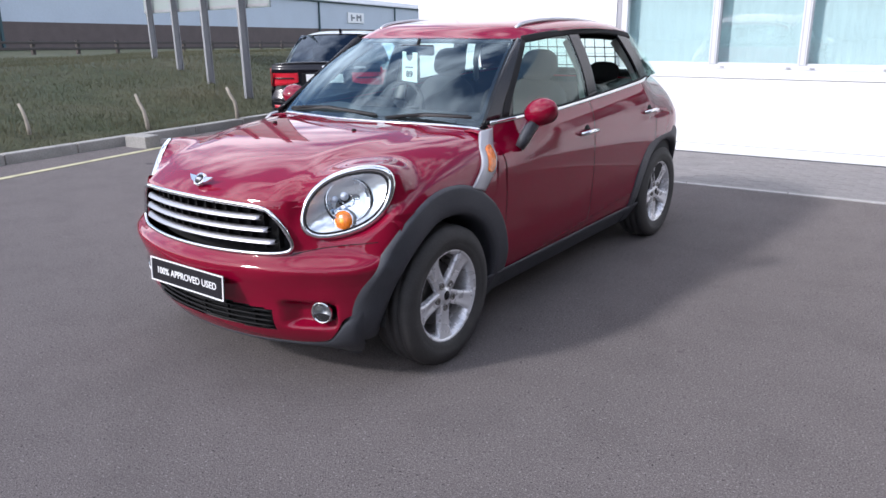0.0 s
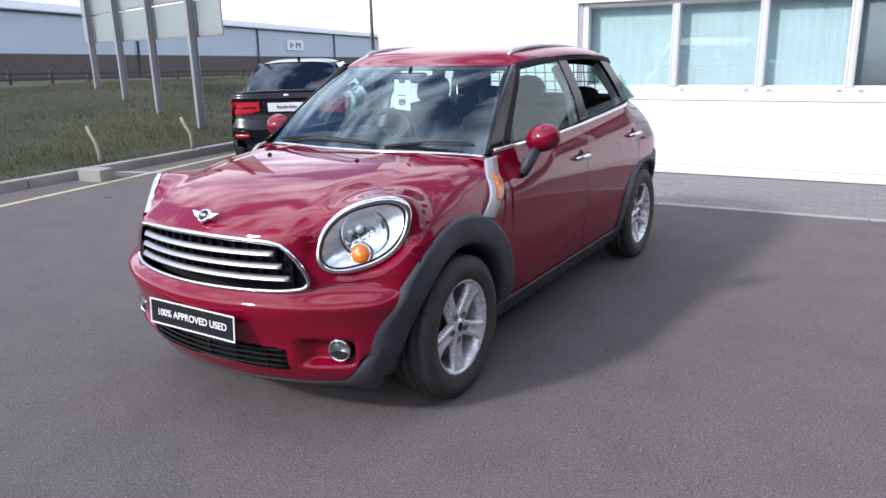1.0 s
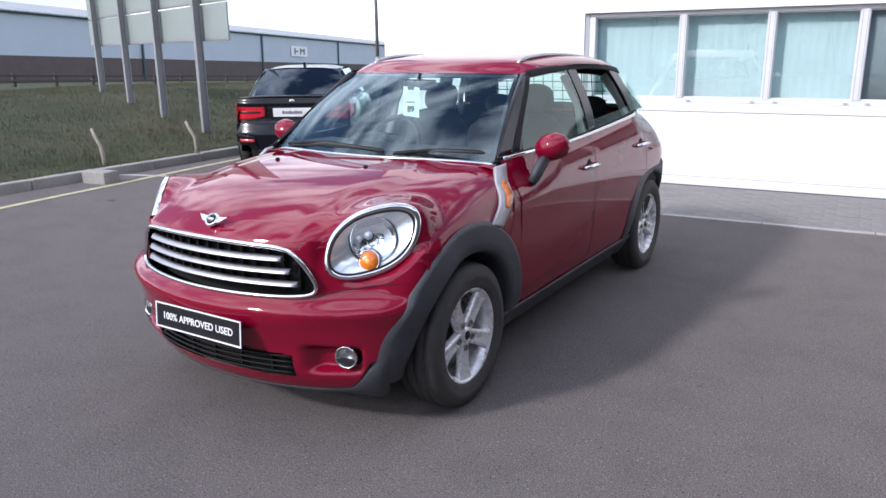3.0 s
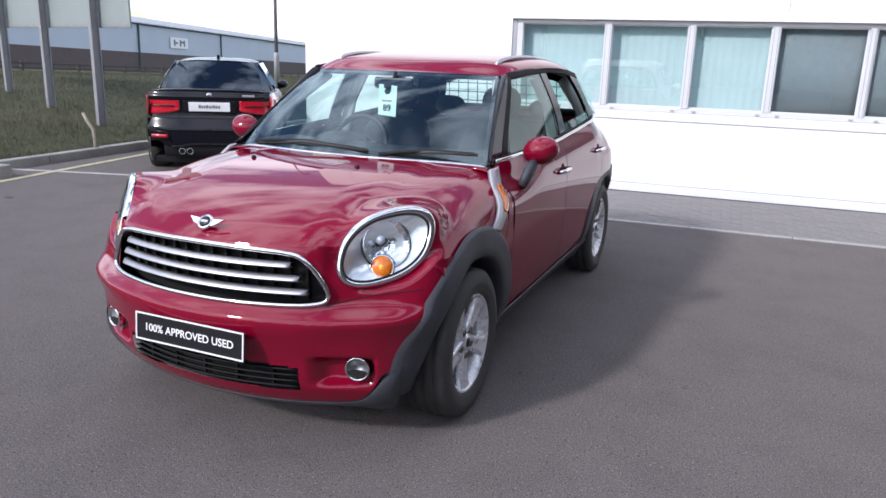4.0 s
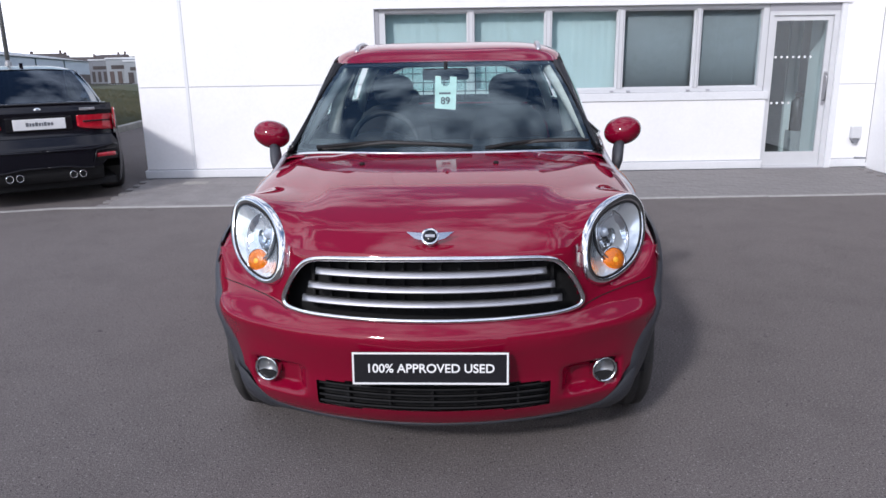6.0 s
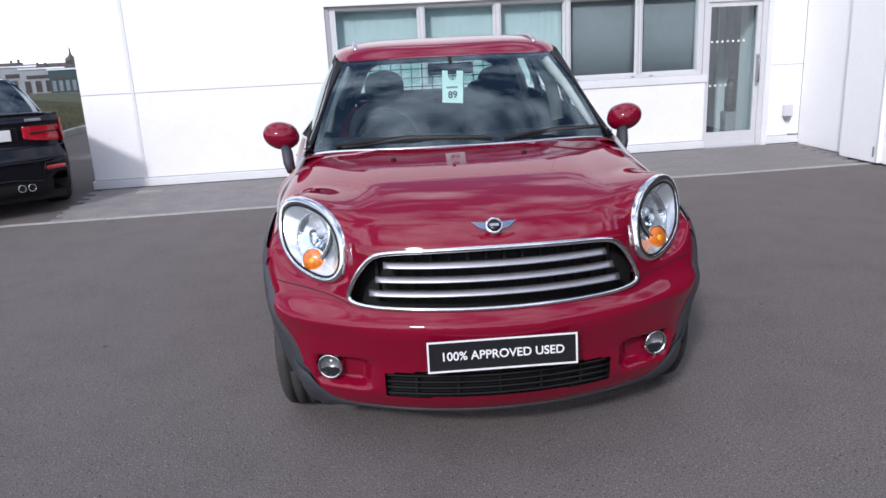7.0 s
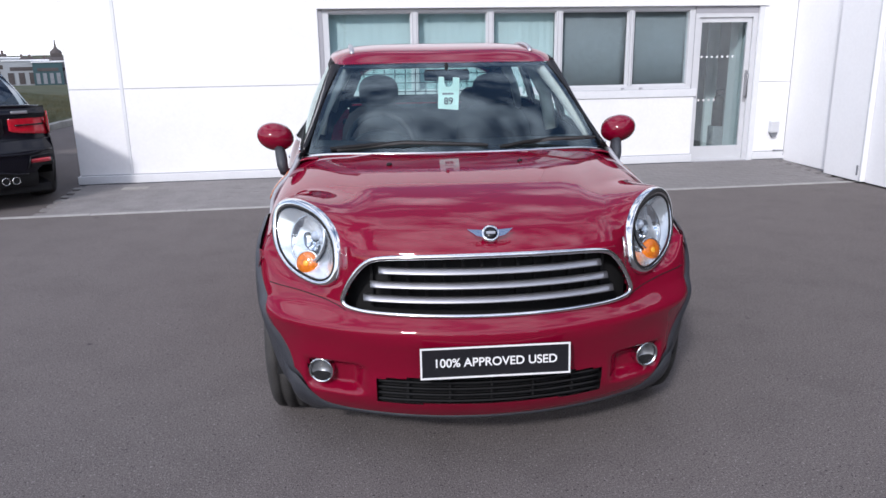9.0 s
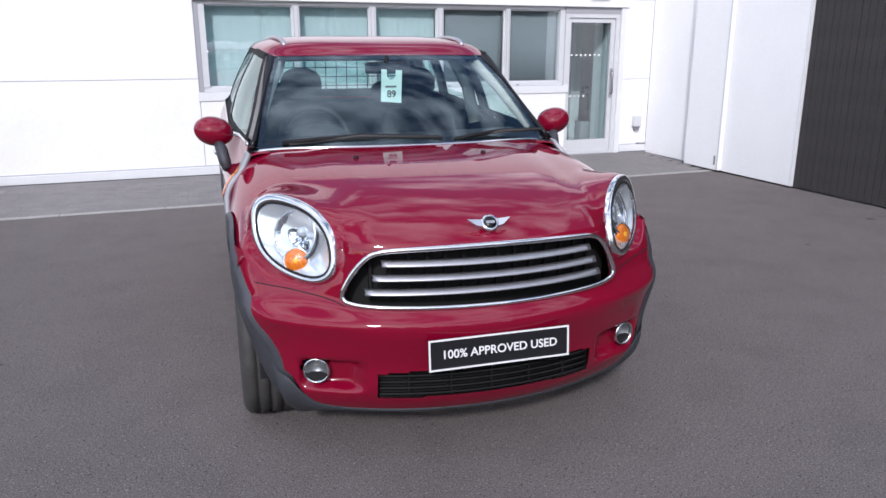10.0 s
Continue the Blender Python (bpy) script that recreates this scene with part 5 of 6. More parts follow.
    part("fog_shield", prism("fog_shield", [(-.036, -.014), (-.018, -.006), (.018, -.006), (.036, -.014), (.028, -.027), (.016, -.035), (0, -.038), (-.016, -.035), (-.028, -.027)], lambda u, v, d: (u, -.004 + d, v), .01, DARK), fog)
    # mirrors
    mi = part("door_mirror", grid("door_mirror", lambda t, p: (sgn * (0.897 + 0.092 * math.cos(p) * math.cos(t)), 0.745 - 0.085 * (math.cos(p) * math.sin(t)) * (1 if math.sin(t) > 0 else 0.25), 1.103 + 0.071 * math.sin(p) + 0.01 * math.cos(t) * math.cos(p)),
                                  span(0, 2 * math.pi, 41), span(-math.pi / 2, math.pi / 2, 25), RED), car, "crimson domed door mirror")
    part("mirror_glass", lathe("mirror_glass", [(0, 0.0), (0, 0.060), (-.006, .066)], CHROME, 32, "y"), mi, "", pose(sgn * .897, .766, 1.103) @ Matrix.Diagonal((1.3, 1, 1, 1)))
    part("mirror_arm", tube("mirror_arm", [(sgn * 0.846, 0.615, 0.935), (sgn * 0.858, 0.640, 0.975), (sgn * 0.866, 0.675, 1.015), (sgn * 0.882, 0.725, 1.06)], lambda s: 0.026 + 0.016 * math.sin(math.pi * (0.10 + 0.75 * s)), TRIM, flat=0.7, up=Vector((0, 1, 0))), mi, "black plastic mirror arm")


# ---- greenhouse ----
def screen(a, s, out=0.0):
    x = lerp(0.726, 0.566, s) * a
    y = lerp(0.300 + 0.165 * a * a, 0.945 + 0.085 * a * a, s) - out * 0.6
    z = lerp(1.050, 1.452, s) + 0.030 * math.sin(math.pi * s) + out * 0.8 - 0.004 * a * a
    return x, y, z


o = part("windscreen", grid("windscreen", lambda a, s: screen(a, s), span(-0.985, 0.985, 41), span(0.0, 1.0, 24), SCREEN), car, "clear windscreen with a faint green tint")
o.visible_shadow = False
for a0, a1, s0, s1 in ((-1.0, 1.0, -0.03, 0.045), (-0.99, 0.99, 0.955, 1.01), (-1.02, -0.955, -0.03, 1.0), (0.955, 1.02, -0.03, 1.0)):
    part("screen_border", grid("screen_border", lambda a, s: screen(a, s, -0.006), span(a0, a1, 21), span(s0, s1, 21), GLOSS_BLACK), car)


def side_poly(name, corners, sgn, material, off, parent, nu=14, nv=10, label="", thick=0.0):
    """A patch on the side of the cabin between four (y, z) corners: bottom front, bottom rear, top rear, top front."""
    (ay, az), (by, bz), (cy, cz), (dy, dz) = corners

    def f(u, v):
        y = lerp(lerp(ay, by, u), lerp(dy, cy, u), v)
        z = lerp(lerp(az, bz, u), lerp(dz, cz, u), v)
        return sgn * (glass_x(y, z) + off), y, z
    return part(name, grid(name, f, span(0, 1, nu), span(0, 1, nv), material, thick=thick), parent, label)


def roof_edge_z(y):
    return curve(y, (0.9, 1.452), (1.1, 1.466), (1.3, 1.480), (1.7, 1.490), (2.1, 1.476), (2.45, 1.434), (2.8, 1.362))


for sgn in (1, -1):
    g = side_poly("front_door_glass", ((0.66, 1.075), (1.475, 1.095), (1.50, 1.480), (1.04, 1.452)), sgn, SIDE_GLASS, 0.0, car, label="clear side window, closed")
    g.visible_shadow = False
    q = side_poly("quarter_glass", ((2.44, 1.16), (2.66, 1.165), (2.40, 1.432), (2.29, 1.450)), sgn, SIDE_GLASS, 0.0, car, label="tinted rear quarter window")
    q.visible_shadow = False
    if sgn < 0:
        side_poly("rear_door_glass", ((1.60, 1.105), (2.37, 1.15), (2.24, 1.460), (1.63, 1.480)), sgn, SIDE_GLASS, 0.0, car).visible_shadow = False
    else:
        side_poly("rear_door_glass", ((1.60, 1.10), (2.37, 1.15), (2.355, 1.205), (1.605, 1.165)), sgn, SIDE_GLASS, 0.0, car, label="rear door window wound nearly down").visible_shadow = False
    # pillars and window frames
    side_poly("a_pillar", ((0.435, 1.055), (0.57, 1.062), (1.055, 1.448), (1.00, 1.452)), sgn, GLOSS_BLACK, 0.004, car, thick=.02, label="gloss black windscreen pillar")
    side_poly("mirror_sail", ((0.57, 1.062), (0.70, 1.072), (0.83, 1.26), (0.80, 1.26)), sgn, GLOSS_BLACK, 0.001, car, thick=.01)
    side_poly("door_frame", ((0.60, 1.072), (0.655, 1.074), (1.045, 1.440), (1.015, 1.446)), sgn, DARK, 0.006, car, thick=.015)
    side_poly("b_pillar", ((1.475, 1.085), (1.600, 1.10), (1.63, 1.484), (1.50, 1.482)), sgn, GLOSS_BLACK, 0.004, car, thick=.02, label="gloss black centre pillar")
    side_poly("c_pillar", ((2.31, 1.13), (2.45, 1.15), (2.32, 1.452), (2.16, 1.466)), sgn, GLOSS_BLACK, 0.004, car, thick=.02)
    part("window_head", grid("window_head", lambda y, t: (sgn * (glass_x(y, roof_edge_z(y) - 0.028 + 0.034 * t) + 0.006), y, roof_edge_z(y) - 0.028 + 0.034 * t), span(1.03, 2.38, 40), span(0, 1, 4), DARK, thick=.015), car)
    part("window_foot", grid("window_foot", lambda y, t: (sgn * (glass_x(y, belt_z(y)) + 0.006), y, belt_z(y) - 0.012 + 0.032 * t), span(0.58, 2.42, 40), [0, 0.5, 1], DARK, thick=.012), car)
    part("cowl_corner", grid("cowl_corner", lambda x, t: (sgn * x, lerp(0.40, 0.56, t), 1.036 - 3.2 * max(0, x - 0.69) ** 2), span(0.66, 0.76, 8), span(0, 1, 5), RED, thick=.006), car)
    part("belt_seal", grid("belt_seal", lambda y, t: (sgn * lerp(side_x(y, belt_z(y)) - 0.002, glass_x(y, belt_z(y)) - 0.01, t), y, belt_z(y) + 0.004 * t), span(0.42, 2.40, 40), [0, 0.5, 1], DARK), car)
    part("d_pillar", grid("d_pillar", lambda u, v: (sgn * lerp(lerp(0.742, 0.60, u), lerp(0.60, 0.50, u), v), lerp(lerp(2.66, 2.90, u), lerp(2.40, 2.74, u), v), lerp(lerp(1.165, 1.13, u), lerp(1.436, 1.40, u), v)), span(0, 1, 10), span(0, 1, 10), GLOSS_BLACK), car)
    part("pillar_fill", grid("pillar_fill", lambda s, t: (sgn * lerp(screen(1.0, s)[0], glass_x(lerp(.435, 1.0, s), lerp(1.055, 1.452, s)) + .004, t), lerp(screen(1.0, s)[1], lerp(.435, 1.0, s), t), lerp(screen(1.0, s)[2], lerp(1.055, 1.452, s), t) + .006 * math.sin(math.pi * t)),
                             span(-0.02, 1, 20), span(0, 1, 6), GLOSS_BLACK), car)
    part("inner_pillar_trim", tube("inner_pillar_trim", [(sgn * 0.705, 0.60, 1.09), (sgn * 0.61, 0.86, 1.29), (sgn * 0.53, 1.06, 1.425)], 0.036, LINING, flat=0.6), car, "pale grey pillar trim")
    part("inner_centre_trim", tube("inner_centre_trim", [(sgn * 0.735, 1.58, 1.02), (sgn * 0.69, 1.60, 1.25), (sgn * 0.59, 1.60, 1.43)], 0.040, LINING, flat=0.5), car)
    part("inner_rear_trim", tube("inner_rear_trim", [(sgn * 0.70, 2.52, 1.10), (sgn * 0.65, 2.44, 1.25), (sgn * 0.56, 2.36, 1.41)], 0.045, LINING, flat=0.5), car)

ROOF_HW = lambda y: curve(y, (0.9, 0.574), (1.2, 0.618), (1.6, 0.646), (2.1, 0.640), (2.45, 0.605), (2.8, 0.53))


def roof(a, s):
    y0 = 0.955 + 0.085 * a * a
    y = lerp(y0, 2.78, s)
    zc = curve(y, (0.94, 1.455), (1.0, 1.493), (1.10, 1.518), (1.25, 1.538), (1.6, 1.558), (2.0, 1.553), (2.4, 1.520), (2.78, 1.455))
    ze = roof_edge_z(y)
    b = abs(a)
    x = ROOF_HW(y) * a
    z = ze + (zc - ze) * (1 - b ** 5) ** 0.62
    lip = 1 - (1 - min(1.0, s / 0.10)) ** 2
    z = lerp(1.453 - 0.004 * a * a, z, lip)
    return x, y, z


AR = [math.copysign(1 - (1 - abs(t)) ** 1.5, t) for t in span(-1, 1, 61)]
part("roof", grid("roof", roof, AR, [t ** 1.4 for t in span(0, 1, 50)], RED), car, "glossy crimson roof")
part("roof_lining", grid("roof_lining", lambda a, s: (roof(a, s)[0] * 0.96, roof(a, s)[1] + 0.01, roof(a, s)[2] - 0.028), span(-1, 1, 21), span(0, 1, 20), LINING), car, "pale grey headlining")
part("rear_spoiler", grid("rear_spoiler", lambda a, s: (0.50 * a, lerp(2.74, 2.86, s) - 0.06 * a * a, 1.458 - 0.02 * s - 0.09 * abs(a) ** 4), span(-1, 1, 21), span(0, 1, 5), RED, thick=.03), car)
for sgn in (1, -1):
    part("roof_rail", tube("roof_rail", [(sgn * lerp(0.50, 0.535, min(1, t * 2)) - sgn * 0.03 * max(0, t - .7), lerp(1.14, 2.55, t), 1.503 + 0.052 * math.sin(math.pi * min(1, max(0, t)) ** 0.8) ** 0.6 - 0.062 * t * t) for t in span(0.0, 1, 30)], lambda t: 0.012, SATIN, flat=1.1), car, "low curved roof rail")
# rear window
o = part("rear_window", grid("rear_window", lambda a, s: (lerp(0.60, 0.48, s) * a, lerp(2.98, 2.76, s) - 0.08 * a * a, lerp(1.14, 1.43, s) - .03 * a ** 4), span(-1, 1, 21), span(0, 1, 8), SIDE_GLASS), car, "rear window")
o.visible_shadow = False
part("rear_window_frame", tube("rear_window_frame", [(0.60 * a, 2.98 - .08 * a * a, 1.14) for a in span(-1, 1, 11)] + [(lerp(.60, .48, t), lerp(2.90, 2.68, t), lerp(1.14, 1.41, t)) for t in span(0, 1, 6)] + [(.48 * a, 2.76 - .08 * a * a, 1.43 - .03 * a ** 4) for a in span(1, -1, 11)]
                               + [(-lerp(.48, .60, t), lerp(2.68, 2.90, t), lerp(1.41, 1.14, t)) for t in span(0, 1, 6)], 0.03, DARK, closed=True), car)

# wipers
for pts in ([(-0.60, 0.435, 1.072), (-0.47, 0.395, 1.088), (-0.25, 0.375, 1.104), (0.12, 0.345, 1.088)], [(0.20, 0.345, 1.072), (0.30, 0.36, 1.088), (0.45, 0.39, 1.102), (0.66, 0.435, 1.10)]):
    w = part("wiper_arm", tube("wiper_arm", pts, lambda s: 0.010 - 0.004 * s, DARK), car, "black windscreen wiper")
    P = [Vector(p) for p in pts]
    part("wiper_blade", tube("wiper_blade", [P[1] + Vector((-.10, .028, -.02)), P[2] + Vector((0, -.012, -.004)), P[3] + Vector((.02, -.006, -.004))], 0.007, RUBBER), w)
part("cowl", grid("cowl", lambda x, t: (x, lerp(0.31, 0.40, t) + 0.165 * (x / 0.742) ** 2, 1.046 + 0.03 * t), span(-0.71, 0.71, 31), span(0, 1, 4), DARK), car)

# ---- cabin ----
part("dashboard", grid("dashboard", lambda x, k: (x, (0.36, 0.55, 0.85, 0.98, 1.0, 1.0)[k] + 0.10 * (abs(x) / .7) ** 2, (1.05, 1.062, 1.055, 1.02, 0.92, 0.6)[k]), span(-0.72, 0.72, 31), range(6), DASH), car, "dark grey dashboard")
part("binnacle", lathe("binnacle", [(-.10, 0), (-.10, .12), (0.0, .125), (.02, .11), (.02, 0)], DASH, 24, "y"), car, "", pose(-0.36, 0.93, 1.03) @ Matrix.Diagonal((1.2, 1, 0.6, 1)))
sw = part("steering_wheel", tube("steering_wheel", [(0.185 * math.cos(t), 0, 0.185 * math.sin(t)) for t in span(0, 2 * math.pi, 41)[:-1]], 0.017, DASH, closed=True, up=Vector((0, 1, 0))), car, "black steering wheel", pose(-0.36, 1.12, 1.0, -22, 0, 0))
part("wheel_hub", lathe("wheel_hub", [(-.03, 0), (-.03, .06), (.03, .07), (.03, 0)], DASH, 20, "y"), sw)
for t in (0.2, math.pi - 0.2, -math.pi / 2):
    part("wheel_spoke", tube("wheel_spoke", [(0.05 * math.cos(t), 0, 0.05 * math.sin(t)), (0.18 * math.cos(t), 0, 0.18 * math.sin(t))], 0.016, DASH), sw)
part("cabin_floor", box("cabin_floor", -0.74, 0.74, 0.5, 3.05, 0.28, 0.33, CLOTH), car)
part("parcel_shelf", box("parcel_shelf", -0.64, 0.64, 2.62, 2.9, 0.98, 1.0, DASH, 0.008), car)


def soft(bm, cx, cy, cz, sx, sy, sz, p=3.0, m=None):
    """A cushion: a rounded box."""
    r = bmesh.ops.create_uvsphere(bm, u_segments=20, v_segments=12, radius=1)
    for v in r["verts"]:
        c = v.co
        k = (abs(c.x) ** p + abs(c.y) ** p + abs(c.z) ** p) ** (-1 / p)
        q = Vector((c.x * k * sx, c.y * k * sy, c.z * k * sz))
        v.co = (m @ q if m is not None else q) + Vector((cx, cy, cz))


LEAN = Matrix.Rotation(radians(-18), 3, "X")


def seat(x, y, rear=False):
    bm = bmesh.new()
    soft(bm, x, y, 0.60, 0.25, 0.27, 0.10)
    s = part("seat", from_bm("seat", bm, CLOTH, True), car, "black cloth seat")
    bm = bmesh.new()
    soft(bm, x, y + 0.30, 0.87, 0.245, 0.085, 0.33, 3.2, LEAN)
    part("backrest", from_bm("backrest", bm, CLOTH, True), s)
    bm = bmesh.new()
    soft(bm, x, y + 0.41, 1.27, 0.125, 0.055, 0.10, 2.6, LEAN)
    part("headrest", from_bm("headrest", bm, CLOTH, True), s)
    for d in (-.05, .05):
        part("headrest_post", tube("headrest_post", [(x + d, y + .37, 1.12), (x + d, y + .40, 1.2)], 0.007, CHROME), s)


seat(0.36, 1.25)
seat(-0.36, 1.28)
bm = bmesh.new()
soft(bm, 0, 2.15, 0.60, 0.62, 0.26, 0.10, 4)
rear = part("rear_bench", from_bm("rear_bench", bm, CLOTH, True), car, "black cloth rear bench")
bm = bmesh.new()
soft(bm, 0, 2.47, 0.84, 0.62, 0.08, 0.26, 4, LEAN)
part("backrest", from_bm("backrest", bm, CLOTH, True), rear)
for x in (-0.38, 0.38):
    bm = bmesh.new()
    soft(bm, x, 2.58, 1.17, 0.12, 0.05, 0.075, 2.6, LEAN)
    part("headrest", from_bm("headrest", bm, CLOTH, True), rear)
for k in range(13):
    part("guard_bar", tube("guard_bar", [(-.48 + k * .08, 2.62, 1.0), (-.46 + k * .0767, 2.56, 1.41)], .0035, DARK, sides=5), car, "black wire luggage guard" if k == 0 else "")
for k in range(7):
    part("guard_bar", tube("guard_bar", [(-.50, lerp(2.62, 2.56, k / 6), 1.02 + k * .065), (.50, lerp(2.62, 2.56, k / 6), 1.02 + k * .065)], .0035, DARK, sides=5), car)
part("interior_mirror", box("interior_mirror", -0.12, 0.12, 0.865, 0.89, 1.36, 1.42, GLOSS_BLACK, 0.012), car, "black interior mirror")
part("mirror_stalk", tube("mirror_stalk", [(0, .87, 1.39), (0, .90, 1.45)], .010, DARK), car)
# price card hung from the mirror
TAGP = [(-.062, -.085), (.058, -.095), (.066, .085), (.028, .088), (.026, .052), (.012, .036), (-.010, .036), (-.022, .052), (-.024, .09), (-.055, .092)]
tag = part("price_card", prism("price_card", TAGP, lambda u, v, d: (u, d, v), .0015, TAG), car, "pale mint card numbered 89 hung from the mirror", pose(0.0, 0.80, 1.30) @ Matrix.Diagonal((.9, 1, .92, 1)))
letters("card_number", "89", 0.054, DARK, Matrix.Translation((0, -.004, -.045)) @ Matrix.Rotation(math.pi / 2, 4, "X"), tag, bold=0.0006)
part("card_bar", box("card_bar", -.035, .03, -.0012, 0, -.008, .002, GREY_PRINT), tag)


# ---- the black saloon parked behind: x to its right, y ahead, origin under the rear axle ----
SAL = pose(-4.42, 5.46, 0, 0, 0, 31.5) @ Matrix.Diagonal((0.915, 0.985, 0.985, 1))
saloon = thing("saloon_car", "glossy black four-door saloon with red tail lamps and four exhausts", "car", SAL)
S_LEN, S_TAIL, S_WB = 4.67, -1.02, 2.81


def sal_half(y, z):
    """Half the width of the saloon's lower body."""
    w = 0.905 - 0.30 * (z - 0.55) ** 2
    w += 0.022 * (math.exp(-(y / 0.45) ** 2) + math.exp(-((y - S_WB) / 0.45) ** 2))
    e = max(0.0, S_TAIL + 0.75 - y) / 0.75
    w -= 0.15 * e ** 2.0
    e = max(0.0, y - (S_LEN + S_TAIL - 0.9)) / 0.9
    return w - 0.30 * e ** 2.4


def sal_keep(p):
    return math.hypot(p.y, p.z - 0.335) > 0.375 and math.hypot(p.y - S_WB, p.z - 0.335) > 0.375


def sal_shoulder(y):
    return curve(y, (-1.0, 1.00), (-0.6, 1.01), (0.5, 0.98), (2.0, 0.95), (2.8, 0.88), (3.6, 0.70))


for s in (1, -1):
    part("side_panel", grid("side_panel", lambda y, t: (s * (sal_half(y, lerp(0.20, sal_shoulder(y), t)) - 0.06 * t ** 6), y, lerp(0.20, sal_shoulder(y), t)), span(S_TAIL + 0.12, S_LEN + S_TAIL - 0.05, 70), span(0, 1, 24), BLACK_PAINT, keep=sal_keep), saloon, "glossy black side panel")


def tail_y(x, z):
    y = curve(z, (0.20, 0.10), (0.28, 0.03), (0.40, 0.0), (0.60, -0.01), (0.66, 0.015), (0.74, 0.05), (0.90, 0.055), (0.985, 0.03), (1.02, 0.06))
    return S_TAIL + y + 0.15 * (abs(x) / 0.84) ** 4.0


def glass_edge(v):
    """Half the width of the rear window, from its foot to the roof."""
    return 0.655 - 0.135 * v ** 1.5


part("rear_bumper", grid("rear_bumper", lambda x, z: (x, tail_y(x, z), z), span(-0.80, 0.80, 60), span(0.36, 0.72, 20), BLACK_PAINT, keep=lambda p: p.z > 0.40 + 0.10 * step01(0.55, 0.76, abs(p.x))), saloon, "black rear bumper")
part("boot_lid", grid("boot_lid", lambda x, z: (x, tail_y(x, z), z), span(-0.77, 0.77, 50), span(0.725, 1.05, 18), BLACK_PAINT), saloon, "black boot lid")
part("boot_deck", grid("boot_deck", lambda x, t: (x * lerp(1, 0.96, t), lerp(tail_y(x, 1.05), -0.32, t), 1.05 + 0.005 * t - 0.03 * (abs(x) / .84) ** 4), span(-0.77, 0.77, 40), span(0, 1, 10), BLACK_PAINT), saloon)
part("boot_spoiler", tube("boot_spoiler", [(x, tail_y(x, 1.05) + .03, 1.062 - .02 * (x / .7) ** 4) for x in span(-0.72, 0.72, 21)], 0.014, GLOSS_BLACK, flat=2.2), saloon)
part("diffuser", grid("diffuser", lambda x, z: (x, tail_y(x, z) + 0.02 + 0.10 * max(0, 0.34 - z), z), span(-0.60, 0.60, 30), span(0.25, 0.405, 8), DARK), saloon, "black rear diffuser")
for s in (1, -1):
    lampb = part("tail_lamp", grid("tail_lamp", lambda u, v: (s * lerp(0.38, 0.775, u), tail_y(lerp(0.38, 0.775, u), lerp(0.76, 0.90, v)) - 0.012, lerp(lerp(0.825, 0.765, u ** .5), lerp(0.935, 0.995, u ** .5), v)), span(0, 1, 16), span(0, 1, 8), RED_LENS, thick=.02), saloon, "red wrap-round tail lamp")
    part("tail_lamp_wrap", grid("tail_lamp_wrap", lambda u, v: (s * (sal_half(S_TAIL + .13 + .22 * u, .85) + .012), S_TAIL + .13 + .24 * u, lerp(lerp(0.765, 0.83, u), lerp(0.995, 0.965, u), v)), span(0, 1, 8), span(0, 1, 6), RED_LENS, thick=.01), lampb)
    part("lamp_bar", grid("lamp_bar", lambda u, v: (s * lerp(0.44, 0.74, u), tail_y(lerp(0.44, 0.74, u), .82) - 0.026, lerp(0.862, 0.878, v)), span(0, 1, 10), [0, 1], GLOSS_BLACK, thick=.004), lampb)
    part("bumper_reflector", grid("bumper_reflector", lambda u, v: (s * lerp(0.54, 0.75, u), tail_y(lerp(0.54, 0.75, u), .46) - 0.008, lerp(0.49, 0.53, v)), span(0, 1, 10), [0, 1], RED_LENS, thick=.008), saloon, "red bumper reflector")
    part("bumper_vent", grid("bumper_vent", lambda u, v: (s * lerp(0.53, 0.77, u), tail_y(lerp(0.53, 0.77, u), .46) - 0.004, lerp(0.455, 0.56, v)), span(0, 1, 10), [0, 1], GLOSS_BLACK, thick=.004), saloon)
    for dx in (0.27, 0.37):
        ex = part("exhaust_tip", lathe("exhaust_tip", [(0.16, 0.030), (-0.03, 0.033), (-0.034, 0.038), (-0.02, 0.041), (0.16, 0.041)], CHROME, 24, "y"), saloon, "round chrome exhaust tip", pose(s * dx, S_TAIL + 0.055, 0.325))
        part("exhaust_bore", lathe("exhaust_bore", [(0.0, 0.0), (0.0, 0.038)], DARK, 20, "y"), ex)
    part("door_mirror", grid("door_mirror", lambda t, p: (s * (0.90 + .09 * math.cos(p) * math.cos(t)), 1.95 + .07 * math.cos(p) * math.sin(t), 1.03 + .065 * math.sin(p)), span(0, 2 * math.pi, 21), span(-1.57, 1.57, 13), BLACK_PAINT), saloon, "black door mirror")
    part("mirror_arm", tube("mirror_arm", [(s * .82, 1.97, .97), (s * .93, 1.96, 1.0)], .025, DARK), saloon)
    # side glass and pillars
    sx = lambda y, z: lerp(0.80, 0.585, (z - .98) / .42) - 0.10 * max(0, -0.1 - y) ** 2
    part("side_glass", grid("side_glass", lambda u, v: (s * (sx(0, lerp(.99, 1.37, v))), lerp(lerp(-0.10, 2.2, u), lerp(0.25, 1.45, u), v), lerp(.99, 1.37, v)), span(0, 1, 12), span(0, 1, 8), DARK_GLASS), saloon, "dark side glass")
